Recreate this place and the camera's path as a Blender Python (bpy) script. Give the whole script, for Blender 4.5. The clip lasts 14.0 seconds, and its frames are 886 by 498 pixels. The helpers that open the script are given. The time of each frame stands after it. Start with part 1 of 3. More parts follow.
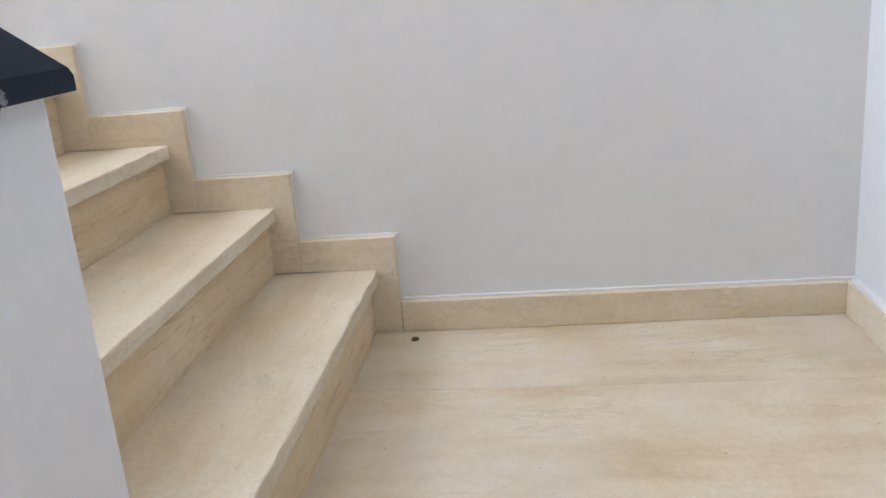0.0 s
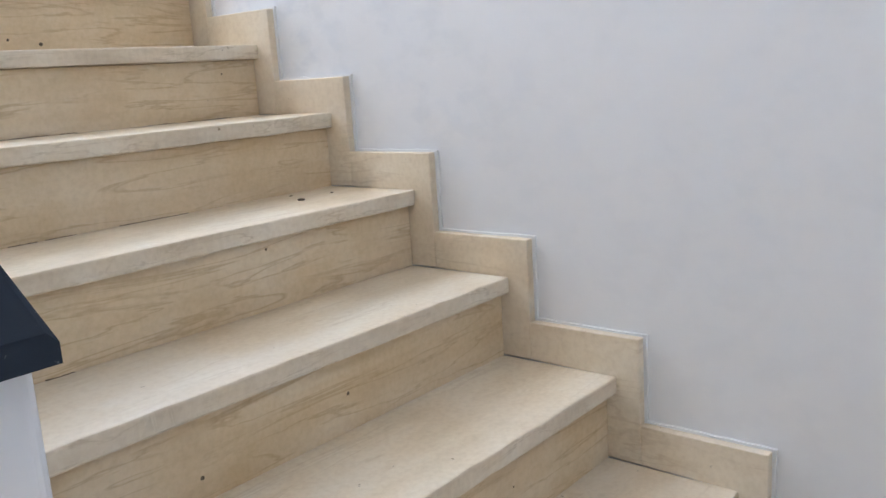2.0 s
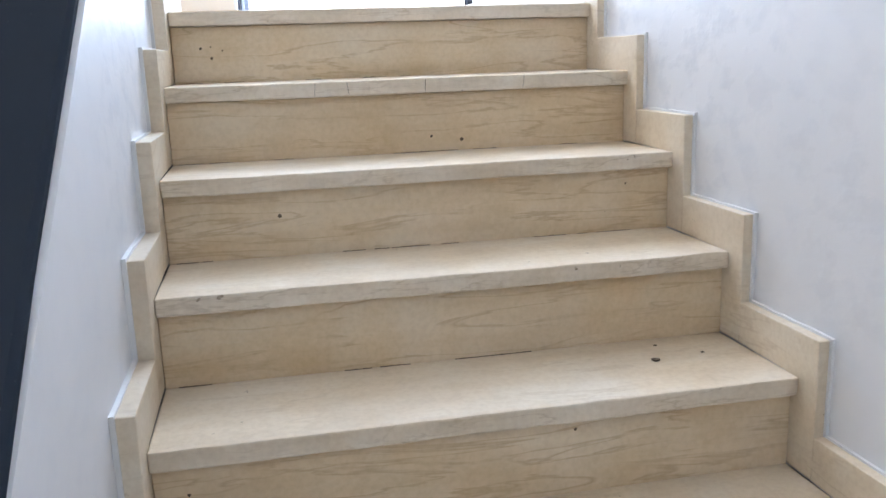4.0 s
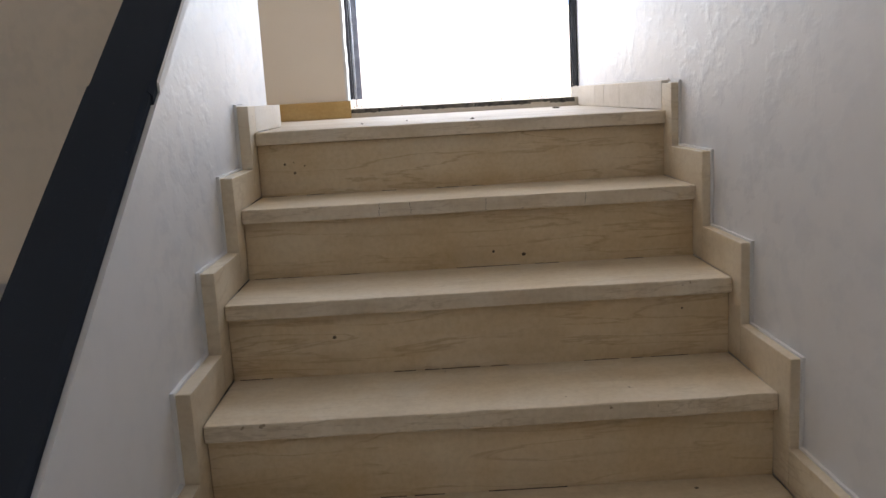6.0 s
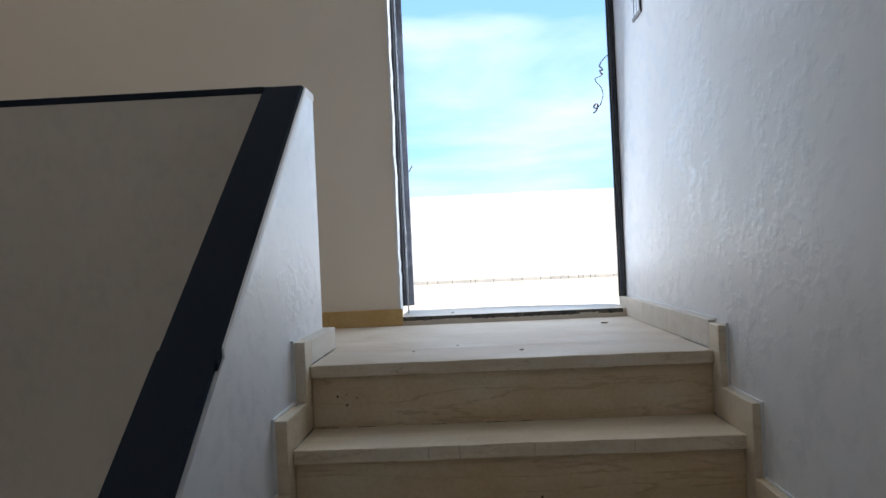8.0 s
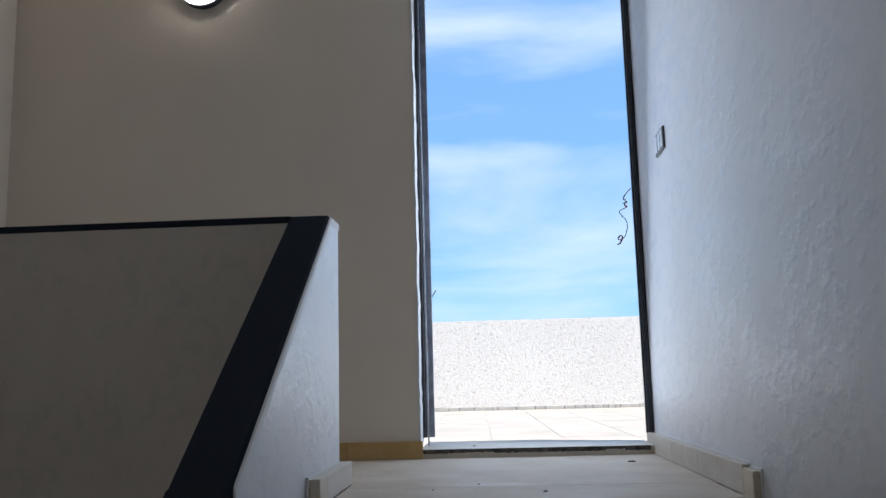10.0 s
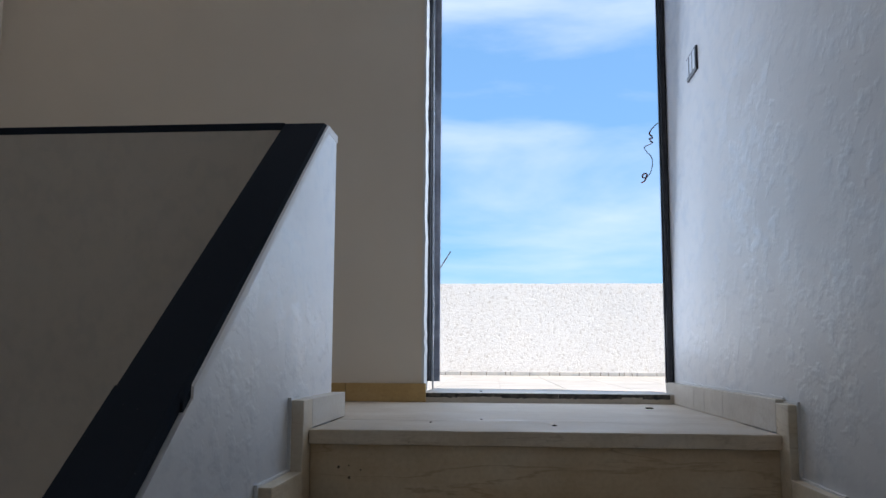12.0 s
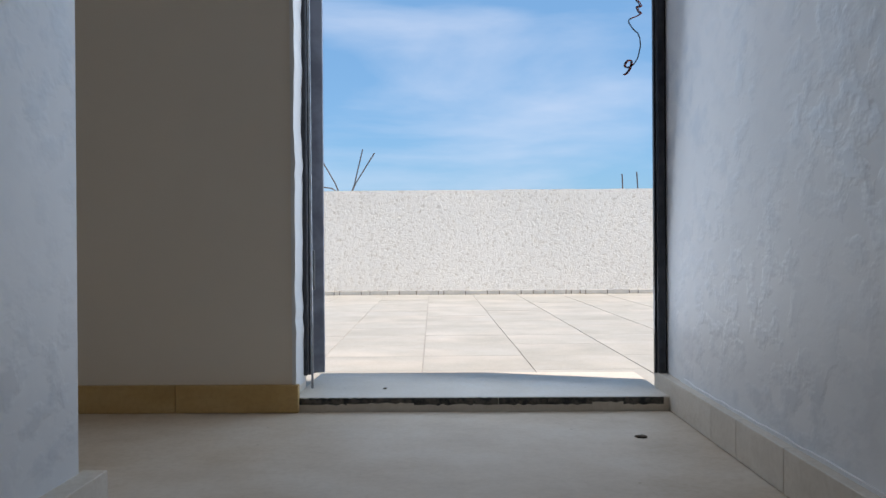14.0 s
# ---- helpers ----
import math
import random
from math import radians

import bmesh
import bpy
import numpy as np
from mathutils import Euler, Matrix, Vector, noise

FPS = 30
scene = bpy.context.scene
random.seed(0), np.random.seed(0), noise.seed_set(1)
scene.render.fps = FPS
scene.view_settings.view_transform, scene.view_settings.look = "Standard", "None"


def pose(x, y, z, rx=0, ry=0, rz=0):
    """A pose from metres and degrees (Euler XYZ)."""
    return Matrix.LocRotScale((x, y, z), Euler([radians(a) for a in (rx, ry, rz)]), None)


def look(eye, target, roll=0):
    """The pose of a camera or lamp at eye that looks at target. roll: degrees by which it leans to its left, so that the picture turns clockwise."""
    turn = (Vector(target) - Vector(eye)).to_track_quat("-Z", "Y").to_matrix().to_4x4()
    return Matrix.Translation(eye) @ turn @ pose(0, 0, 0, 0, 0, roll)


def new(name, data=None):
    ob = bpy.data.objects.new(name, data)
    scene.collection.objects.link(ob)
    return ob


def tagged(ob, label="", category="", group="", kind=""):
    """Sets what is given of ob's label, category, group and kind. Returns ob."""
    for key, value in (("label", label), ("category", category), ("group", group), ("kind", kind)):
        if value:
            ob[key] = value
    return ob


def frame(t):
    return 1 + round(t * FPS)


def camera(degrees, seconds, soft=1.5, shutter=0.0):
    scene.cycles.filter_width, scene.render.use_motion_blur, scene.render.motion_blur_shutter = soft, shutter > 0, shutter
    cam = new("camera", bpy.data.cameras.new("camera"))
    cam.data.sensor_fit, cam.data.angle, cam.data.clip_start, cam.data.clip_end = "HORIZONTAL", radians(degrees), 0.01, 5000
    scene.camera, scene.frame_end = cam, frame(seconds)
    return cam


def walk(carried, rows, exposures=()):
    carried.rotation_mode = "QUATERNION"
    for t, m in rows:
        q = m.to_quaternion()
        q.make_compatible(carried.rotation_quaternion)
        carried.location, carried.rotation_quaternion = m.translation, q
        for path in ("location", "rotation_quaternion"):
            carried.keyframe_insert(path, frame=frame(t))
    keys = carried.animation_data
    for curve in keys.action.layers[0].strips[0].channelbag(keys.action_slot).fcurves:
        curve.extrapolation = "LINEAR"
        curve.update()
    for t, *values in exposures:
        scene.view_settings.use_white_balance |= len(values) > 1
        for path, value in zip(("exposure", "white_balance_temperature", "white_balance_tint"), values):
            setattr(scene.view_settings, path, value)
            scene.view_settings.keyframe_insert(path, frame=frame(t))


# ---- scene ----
cam = camera(54.9, 14.0)
PATH = [
    (0, (-0.942, 0.861, 0.858), (0.958, 1.1, 0.281), -4.9),
    (0.5, (-0.85, 0.819, 0.874), (1.025, 1.262, 0.334), -6.3),
    (1, (-0.64, 0.77, 0.903), (1.182, 1.432, 0.415), -4.2),
    (1.5, (-0.504, 0.775, 0.939), (1.22, 1.688, 0.498), -3.1),
    (2, (-0.313, 0.746, 0.983), (1.173, 2.02, 0.575), -3.7),
    (2.5, (-0.212, 0.726, 1.113), (1.014, 2.26, 0.732), -5.1),
    (3, (-0.073, 0.725, 1.162), (0.887, 2.433, 0.761), -6.2),
    (3.5, (0.082, 0.758, 1.239), (0.707, 2.602, 0.781), -3.3),
    (6, (0.47, 0.722, 1.511), (0.487, 2.69, 1.158), -3.2),
    (6.5, (0.464, 0.705, 1.575), (0.446, 2.683, 1.28), -3.3),
    (7, (0.447, 0.701, 1.636), (0.414, 2.688, 1.41), -2.6),
    (7.5, (0.444, 0.695, 1.693), (0.379, 2.689, 1.559), -2.6),
    (8, (0.479, 0.688, 1.733), (0.4, 2.686, 1.749), -2.6),
    (8.5, (0.5, 0.693, 1.767), (0.43, 2.686, 1.918), -2.6),
    (9, (0.487, 0.705, 1.781), (0.444, 2.681, 2.088), -2.5),
    (11.5, (0.477, 0.762, 1.664), (0.211, 2.725, 1.933), 0.3),
    (12, (0.5, 0.981, 1.618), (0.332, 2.958, 1.868), 0.3),
    (12.5, (0.503, 1.302, 1.61), (0.423, 3.286, 1.847), -0.1),
    (13, (0.543, 1.656, 1.677), (0.473, 3.641, 1.909), -0.3),
    (13.5, (0.528, 1.915, 1.754), (0.477, 3.909, 1.903), -0.1),
    (14, (0.556, 2.156, 1.868), (0.527, 4.156, 1.862), -0.4),
]
walk(cam, [(t, look(eye, target, roll)) for t, eye, target, roll in PATH],
     exposures=[(0, 3.57, 6950, 18), (1.5, 3.52, 6700, 18), (2.5, 3.33, 6550, 18), (3.0, 2.92, 6700, 18), (3.5, 3.51, 6300, 18), (6.0, 1.86, 8100, 23), (7.0, 1.34, 7750, 20), (7.5, 1.18, 7400, 17),
                (8.5, 0.74, 6900, 17), (9.0, 0.57, 6800, 18), (11.5, 0.45, 6700, 17), (12.5, 0.46, 6800, 19), (14, 0.06, 6950, 17)])

# ---------------------------------------------------------------- world, sun, lamps
world = bpy.data.worlds.new("sky_world")
scene.world = world
world.use_nodes = True
wn, wl = world.node_tree.nodes, world.node_tree.links
wn.clear()
SUN_EL, SUN_AZ = 62.0, 107.5          # degrees; azimuth clockwise from +y
w_out = wn.new("ShaderNodeOutputWorld")
w_bg = wn.new("ShaderNodeBackground")
w_sky = wn.new("ShaderNodeTexSky")
w_sky.sky_type = "NISHITA"
w_sky.sun_disc = False
w_sky.sun_elevation, w_sky.sun_rotation = radians(SUN_EL), radians(SUN_AZ)
w_sky.dust_density, w_sky.air_density, w_sky.ozone_density = 0.6, 1.0, 2.0
w_co = wn.new("ShaderNodeTexCoord")
w_map = wn.new("ShaderNodeMapping")
w_map.inputs["Scale"].default_value = (1.3, 1.3, 5.2)
w_map.inputs["Location"].default_value = (0.3, 0.0, 0.55)
w_map.inputs["Rotation"].default_value = (0.0, radians(4), 0.0)
w_noise = wn.new("ShaderNodeTexNoise")
w_noise.inputs["Scale"].default_value = 1.5
w_noise.inputs["Detail"].default_value = 22.0
w_noise.inputs["Roughness"].default_value = 0.52
w_noise.inputs["Distortion"].default_value = 0.35
w_ramp = wn.new("ShaderNodeValToRGB")
w_ramp.color_ramp.elements[0].position, w_ramp.color_ramp.elements[1].position = 0.46, 0.82
w_mix = wn.new("ShaderNodeMixRGB")
w_mix.inputs["Color2"].default_value = (4.4, 5.3, 6.6, 1)
w_tint = wn.new("ShaderNodeMixRGB")
w_tint.blend_type = "MULTIPLY"
w_tint.inputs["Fac"].default_value = 1.0
w_tint.inputs["Color2"].default_value = (0.655, 0.955, 1.13, 1)
w_bg.inputs["Strength"].default_value = 0.15
wl.new(w_co.outputs["Generated"], w_map.inputs["Vector"])
wl.new(w_map.outputs["Vector"], w_noise.inputs["Vector"])
wl.new(w_noise.outputs["Fac"], w_ramp.inputs["Fac"])
wl.new(w_ramp.outputs["Color"], w_mix.inputs["Fac"])
wl.new(w_sky.outputs["Color"], w_tint.inputs["Color1"])
w_even = wn.new("ShaderNodeMixRGB")
w_even.inputs["Fac"].default_value = 0.6
w_even.inputs["Color2"].default_value = (1.15, 2.75, 4.9, 1)
wl.new(w_tint.outputs["Color"], w_even.inputs["Color1"])
wl.new(w_even.outputs["Color"], w_mix.inputs["Color1"])
wl.new(w_mix.outputs["Color"], w_bg.inputs["Color"])
wl.new(w_bg.outputs["Background"], w_out.inputs["Surface"])

sun_data = bpy.data.lights.new("sun", "SUN")
sun_data.energy, sun_data.angle, sun_data.color = 5.0, radians(0.5), (1.0, 0.95, 0.87)
s_el, s_az = radians(SUN_EL), radians(SUN_AZ)
to_sun = Vector((math.sin(s_az) * math.cos(s_el), math.cos(s_az) * math.cos(s_el), math.sin(s_el)))
sun = new("sun", sun_data)
sun.matrix_world = look(to_sun * 30, (0, 0, 0))


def area_lamp(name, size_x, size_y, energy, colour, m):
    data = bpy.data.lights.new(name, "AREA")
    data.shape, data.size, data.size_y, data.energy, data.color = "RECTANGLE", size_x, size_y, energy, colour
    ob = new(name, data)
    ob.matrix_world = m
    return ob


# daylight that enters by the roof door
area_lamp("door_daylight", 0.86, 2.4, 8.8, (0.64, 0.815, 1.0), look((0.61, 4.405, 2.80), (-0.05, 2.4, 2.3)))

# ---------------------------------------------------------------- numbers of the plan
R, G, N = 0.18, 0.2533, 8
DW0 = -0.158                           # far face of the divider
Y1 = 1.297                            # front of the first tread
TOP = R * N                           # upper landing
XL, XLS = -0.043, -0.005               # divider face, its skirting's face
Y_DOOR = 4.367                        # face of the wall with the roof door
Y_END = 0.095                         # end wall of the half landing
X_FAR = -1.72                         # far side of the stairwell
Z_CEIL = 4.55
OVER = 0.022                          # overhang of a tread over its riser


def wall_x(y):
    """Face of the outer stair wall, which runs slightly askew."""
    return 1.163 - 0.0103 * (y - 1.24)


def face_x(y):
    """Face of the skirting on that wall."""
    return 1.138 - 0.0103 * (y - 1.24)


def tread_y(k):
    return Y1 + G * (k - 1)


# ---------------------------------------------------------------- materials
def material(name, base, rough=0.6, metal=0.0, spec=0.5):
    mat = bpy.data.materials.new(name)
    mat.use_nodes = True
    b = mat.node_tree.nodes["Principled BSDF"]
    b.inputs["Base Color"].default_value = (*base, 1)
    b.inputs["Roughness"].default_value = rough
    b.inputs["Metallic"].default_value = metal
    b.inputs["Specular IOR Level"].default_value = spec
    return mat, mat.node_tree.nodes, mat.node_tree.links, b


def coords(n, l, scale=(1, 1, 1), rot=(0, 0, 0), per_object=0.0):
    co = n.new("ShaderNodeNewGeometry")
    mp = n.new("ShaderNodeMapping")
    mp.inputs["Scale"].default_value = scale
    mp.inputs["Rotation"].default_value = rot
    l.new(co.outputs["Position"], mp.inputs["Vector"])
    if per_object:
        info = n.new("ShaderNodeObjectInfo")
        mul = n.new("ShaderNodeMath")
        mul.operation = "MULTIPLY"
        mul.inputs[1].default_value = per_object
        comb = n.new("ShaderNodeCombineXYZ")
        l.new(info.outputs["Random"], mul.inputs[0])
        for axis in "XYZ":
            l.new(mul.outputs[0], comb.inputs[axis])
        l.new(comb.outputs[0], mp.inputs["Location"])
    return mp


def noise_tex(n, l, vec, scale, detail=4.0, rough=0.55, distortion=0.0):
    t = n.new("ShaderNodeTexNoise")
    t.inputs["Scale"].default_value = scale
    t.inputs["Detail"].default_value = detail
    t.inputs["Roughness"].default_value = rough
    t.inputs["Distortion"].default_value = distortion
    l.new(vec.outputs[0], t.inputs["Vector"])
    return t


def ramp(n, l, fac, stops):
    r = n.new("ShaderNodeValToRGB")
    el = r.color_ramp.elements
    while len(el) < len(stops):
        el.new(0.5)
    for e, (p, c) in zip(el, stops):
        e.position, e.color = p, (*c, 1) if len(c) == 3 else c
    l.new(fac, r.inputs["Fac"])
    return r


def mix(n, l, fac, a, b, mode="MIX"):
    m = n.new("ShaderNodeMixRGB")
    m.blend_type = mode
    for sock, v in ((m.inputs["Fac"], fac), (m.inputs["Color1"], a), (m.inputs["Color2"], b)):
        if isinstance(v, (int, float)):
            sock.default_value = v
        elif isinstance(v, tuple):
            sock.default_value = (*v, 1)
        else:
            l.new(v, sock)
    return m


def bump(n, l, b, height, strength, distance, after=None):
    u = n.new("ShaderNodeBump")
    u.inputs["Strength"].default_value = strength
    u.inputs["Distance"].default_value = distance
    l.new(height, u.inputs["Height"])
    if after:
        l.new(after.outputs[0], u.inputs["Normal"])
    l.new(u.outputs[0], b.inputs["Normal"])
    return u


def specks(n, l, vec, scale, size):
    """Scattered small pits: 1 in a pit, 0 elsewhere."""
    t = n.new("ShaderNodeTexVoronoi")
    t.inputs["Scale"].default_value = scale
    l.new(vec.outputs[0], t.inputs["Vector"])
    near = ramp(n, l, t.outputs["Distance"], [(size, (1, 1, 1)), (size * 1.7, (0, 0, 0))])
    few = ramp(n, l, t.outputs["Color"], [(0.74, (0, 0, 0)), (0.84, (1, 1, 1))])
    return mix(n, l, 1.0, near.outputs[0], few.outputs[0], "MULTIPLY")


def stone(name, tones, rough, grain, across, veins=0.5, dust=0.5, spread=0.47, pit=0.055):
    """Cream limestone: cloudy ground, faint bands, thin wandering veins, small pits, pale dust."""
    mat, n, l, b = material(name, tones[1], rough, 0, 0.25)
    bands = coords(n, l, grain, per_object=across)
    flat = coords(n, l, (1, 1, 1), per_object=across)
    band = noise_tex(n, l, bands, 1.5, 5, 0.55, 0.1)
    cloud = noise_tex(n, l, flat, 5.0, 6, 0.62, 0.0)
    both = mix(n, l, 0.5, band.outputs["Fac"], cloud.outputs["Fac"])
    c = ramp(n, l, both.outputs[0], [(0.34, tones[0]), (0.50, tones[1]), (0.64, tones[2])])
    line = noise_tex(n, l, bands, 2.2, 4, 0.56, 0.5)
    vein = ramp(n, l, line.outputs["Fac"], [(0.470, (0, 0, 0)), (0.499, (1, 1, 1)), (0.528, (0, 0, 0))])
    where = ramp(n, l, cloud.outputs["Fac"], [(spread, (0, 0, 0)), (spread + 0.13, (veins, veins, veins))])
    vm = mix(n, l, 1.0, vein.outputs[0], where.outputs[0], "MULTIPLY")
    c = mix(n, l, vm.outputs[0], c.outputs[0], (tones[0][0] * 0.70, tones[0][1] * 0.62, tones[0][2] * 0.52))
    ragged = noise_tex(n, l, flat, 60.0, 2, 0.5)
    bent = mix(n, l, 0.03, flat.outputs[0], ragged.outputs["Color"])
    pits = specks(n, l, bent, 30.0, pit)
    c = mix(n, l, pits.outputs[0], c.outputs[0], (0.30, 0.22, 0.14))
    fine = noise_tex(n, l, flat, 85.0, 3, 0.6)
    grainy = ramp(n, l, fine.outputs["Fac"], [(0.30, (0.86, 0.83, 0.79)), (0.60, (1, 1, 1))])
    c = mix(n, l, 0.6, c.outputs[0], grainy.outputs[0], "MULTIPLY")
    powder = noise_tex(n, l, flat, 2.7, 5, 0.55)
    d = ramp(n, l, powder.outputs["Fac"], [(0.45, (0, 0, 0)), (0.70, (dust, dust, dust))])
    c = mix(n, l, d.outputs[0], c.outputs[0], (0.70, 0.63, 0.55))
    l.new(c.outputs[0], b.inputs["Base Color"])
    rr = ramp(n, l, powder.outputs["Fac"], [(0.35, (rough,) * 3), (0.7, (min(0.9, rough + 0.25),) * 3)])
    l.new(rr.outputs[0], b.inputs["Roughness"])
    u = bump(n, l, b, fine.outputs["Fac"], 0.09, 0.002)
    bump(n, l, b, pits.outputs[0], -0.25, 0.003, u)
    return mat


def trowelled_plaster(name, base, relief=1.0):
    """White plaster worked with a trowel: smooth ground, patches of short, slanting, burnished strokes."""
    mat, n, l, b = material(name, base, 0.42, 0, 0.4)
    v = coords(n, l, (1.0, 0.62, 0.85), (radians(24), 0, 0))
    stroke = noise_tex(n, l, v, 24.0, 3, 0.5, 0.15)
    blot = noise_tex(n, l, v, 8.0, 4, 0.55, 0.3)
    flat = coords(n, l)
    patch = noise_tex(n, l, flat, 2.6, 3, 0.5, 0.2)
    soft = coords(n, l, (1, 1, 0.6))
    cloud = noise_tex(n, l, soft, 2.4, 5, 0.55, 0.2)
    tone = ramp(n, l, cloud.outputs["Fac"], [(0.3, tuple(x * 0.955 for x in base)), (0.7, base)])
    ridges = ramp(n, l, stroke.outputs["Fac"], [(0.46, (0, 0, 0)), (0.645, (1, 1, 1))])
    blots = ramp(n, l, blot.outputs["Fac"], [(0.38, (0, 0, 0)), (0.62, (1, 1, 1))])
    both = mix(n, l, 0.3, ridges.outputs[0], blots.outputs[0])
    where = ramp(n, l, patch.outputs["Fac"], [(0.34, (0.15, 0.15, 0.15)), (0.54, (1, 1, 1))])
    # rubbed smooth low on the flight, left rougher towards the roof door
    along = n.new("ShaderNodeSeparateXYZ")
    l.new(flat.outputs[0], along.inputs[0])
    rough = n.new("ShaderNodeMapRange")
    for key, value in (("From Min", 1.7), ("From Max", 3.0), ("To Min", 0.22), ("To Max", 1.0)):
        rough.inputs[key].default_value = value
    l.new(along.outputs["Y"], rough.inputs["Value"])
    drawn = mix(n, l, 1.0, both.outputs[0], where.outputs[0], "MULTIPLY")
    height = mix(n, l, 1.0, drawn.outputs[0], rough.outputs["Result"], "MULTIPLY")
    dull = mix(n, l, height.outputs[0], (1.0, 1.0, 1.0), (1 - 0.19 * relief, 1 - 0.165 * relief, 1 - 0.135 * relief))
    c = mix(n, l, 1.0, tone.outputs[0], dull.outputs[0], "MULTIPLY")
    l.new(c.outputs[0], b.inputs["Base Color"])
    burnished = mix(n, l, height.outputs[0], (0.50, 0.50, 0.50), (0.36, 0.36, 0.36))
    l.new(burnished.outputs[0], b.inputs["Roughness"])
    u = bump(n, l, b, height.outputs[0], 0.28 * relief, 0.005)
    bump(n, l, b, cloud.outputs["Fac"], 0.12, 0.008, u)
    return mat


def plain_plaster(name, base):
    mat, n, l, b = material(name, base, 0.75, 0, 0.25)
    v = coords(n, l)
    a = noise_tex(n, l, v, 1.6, 4, 0.55)
    f = noise_tex(n, l, v, 90.0, 3, 0.5)
    tone = ramp(n, l, a.outputs["Fac"], [(0.3, tuple(x * 0.93 for x in base)), (0.7, base)])
    l.new(tone.outputs[0], b.inputs["Base Color"])
    bump(n, l, b, f.outputs["Fac"], 0.08, 0.002)
    return mat


def dark_gloss_paint(name):
    """Nearly black gloss paint on metal, with light scuffs."""
    mat, n, l, b = material(name, (0.031, 0.038, 0.050), 0.10, 0.0, 0.3)
    v = coords(n, l)
    a = noise_tex(n, l, v, 9.0, 5, 0.6)
    f = noise_tex(n, l, v, 130.0, 2, 0.5)
    b.inputs["IOR"].default_value = 1.03
    rr = ramp(n, l, a.outputs["Fac"], [(0.35, (0.025,) * 3), (0.7, (0.06,) * 3)])
    sc = ramp(n, l, f.outputs["Fac"], [(0.74, (0.031, 0.038, 0.050)), (0.80, (0.12, 0.13, 0.14))])
    l.new(rr.outputs[0], b.inputs["Roughness"])
    l.new(sc.outputs[0], b.inputs["Base Color"])
    bump(n, l, b, a.outputs["Fac"], 0.03, 0.004)
    return mat


def roughcast(name, base):
    """Sprayed plaster with coarse grains."""
    mat, n, l, b = material(name, base, 0.85, 0, 0.2)
    v = coords(n, l)
    g = noise_tex(n, l, v, 36.0, 5, 0.7, 0.8)
    f = noise_tex(n, l, v, 95.0, 2, 0.5)
    a = noise_tex(n, l, v, 0.9, 4, 0.5)
    tone = ramp(n, l, a.outputs["Fac"], [(0.3, tuple(x * 0.92 for x in base)), (0.7, base)])
    gr = ramp(n, l, g.outputs["Fac"], [(0.36, (0.72, 0.68, 0.63)), (0.48, (1, 1, 1))])
    c = mix(n, l, 0.85, tone.outputs[0], gr.outputs[0], "MULTIPLY")
    l.new(c.outputs[0], b.inputs["Base Color"])
    u = bump(n, l, b, f.outputs["Fac"], 0.3, 0.004)
    bump(n, l, b, g.outputs["Fac"], 0.6, 0.012, u)
    return mat


def noisy(name, base, rough, spots, amount=0.5, scale=18.0, metal=0.0):
    mat, n, l, b = material(name, base, rough, metal)
    v = coords(n, l, per_object=1.3)
    a = noise_tex(n, l, v, scale, 5, 0.6, 0.3)
    c = ramp(n, l, a.outputs["Fac"], [(0.40, base), (0.62, tuple(x * (1 - amount) + s * amount for x, s in zip(base, spots)))])
    l.new(c.outputs[0], b.inputs["Base Color"])
    bump(n, l, b, a.outputs["Fac"], 0.1, 0.003)
    return mat


ALONG_X, ALONG_Y, LEVEL = (1.2, 6.0, 6.0), (6.0, 1.2, 6.0), (1.2, 1.2, 6.5)
M_TREAD = stone("tread_stone", ((0.65, 0.515, 0.35), (0.745, 0.62, 0.455), (0.79, 0.695, 0.555)), 0.5, ALONG_X, 5.3, 0.25, 0.28)
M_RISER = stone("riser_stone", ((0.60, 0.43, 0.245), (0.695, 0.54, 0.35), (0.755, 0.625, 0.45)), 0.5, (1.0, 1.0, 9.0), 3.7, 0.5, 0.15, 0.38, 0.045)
M_NOSING = stone("sawn_nosing_stone", ((0.59, 0.48, 0.345), (0.71, 0.60, 0.455), (0.76, 0.67, 0.54)), 0.6, (2.5, 2.5, 16.0), 7.1, 0.45, 0.3, 0.42, 0.09)
M_SKIRT = stone("skirting_stone", ((0.64, 0.51, 0.355), (0.72, 0.605, 0.45), (0.765, 0.67, 0.53)), 0.42, LEVEL, 0.0, 0.3, 0.3)
M_SKIRT_TOP = stone("landing_skirting_stone", ((0.58, 0.51, 0.42), (0.66, 0.59, 0.50), (0.71, 0.66, 0.59)), 0.45, LEVEL, 1.1, 0.2, 0.4)
M_SKIRT_TAN = stone("tan_skirting_stone", ((0.46, 0.29, 0.11), (0.55, 0.36, 0.15), (0.60, 0.42, 0.20)), 0.45, LEVEL, 1.1, 0.3, 0.0)
M_FLOOR = stone("landing_stone", ((0.48, 0.375, 0.27), (0.56, 0.455, 0.345), (0.61, 0.52, 0.42)), 0.55, (2.0, 3.5, 3.5), 2.3, 0.08, 0.4)
M_FLOOR_Y = stone("half_landing_stone", ((0.57, 0.43, 0.265), (0.70, 0.57, 0.41), (0.75, 0.655, 0.53)), 0.34, ALONG_Y, 2.3, 0.3, 0.6)
M_TERRACE = stone("terrace_tile", ((0.37, 0.355, 0.31), (0.42, 0.405, 0.36), (0.455, 0.445, 0.405)), 0.65, (1.5, 1.5, 1.5), 4.1, 0.0, 0.3)
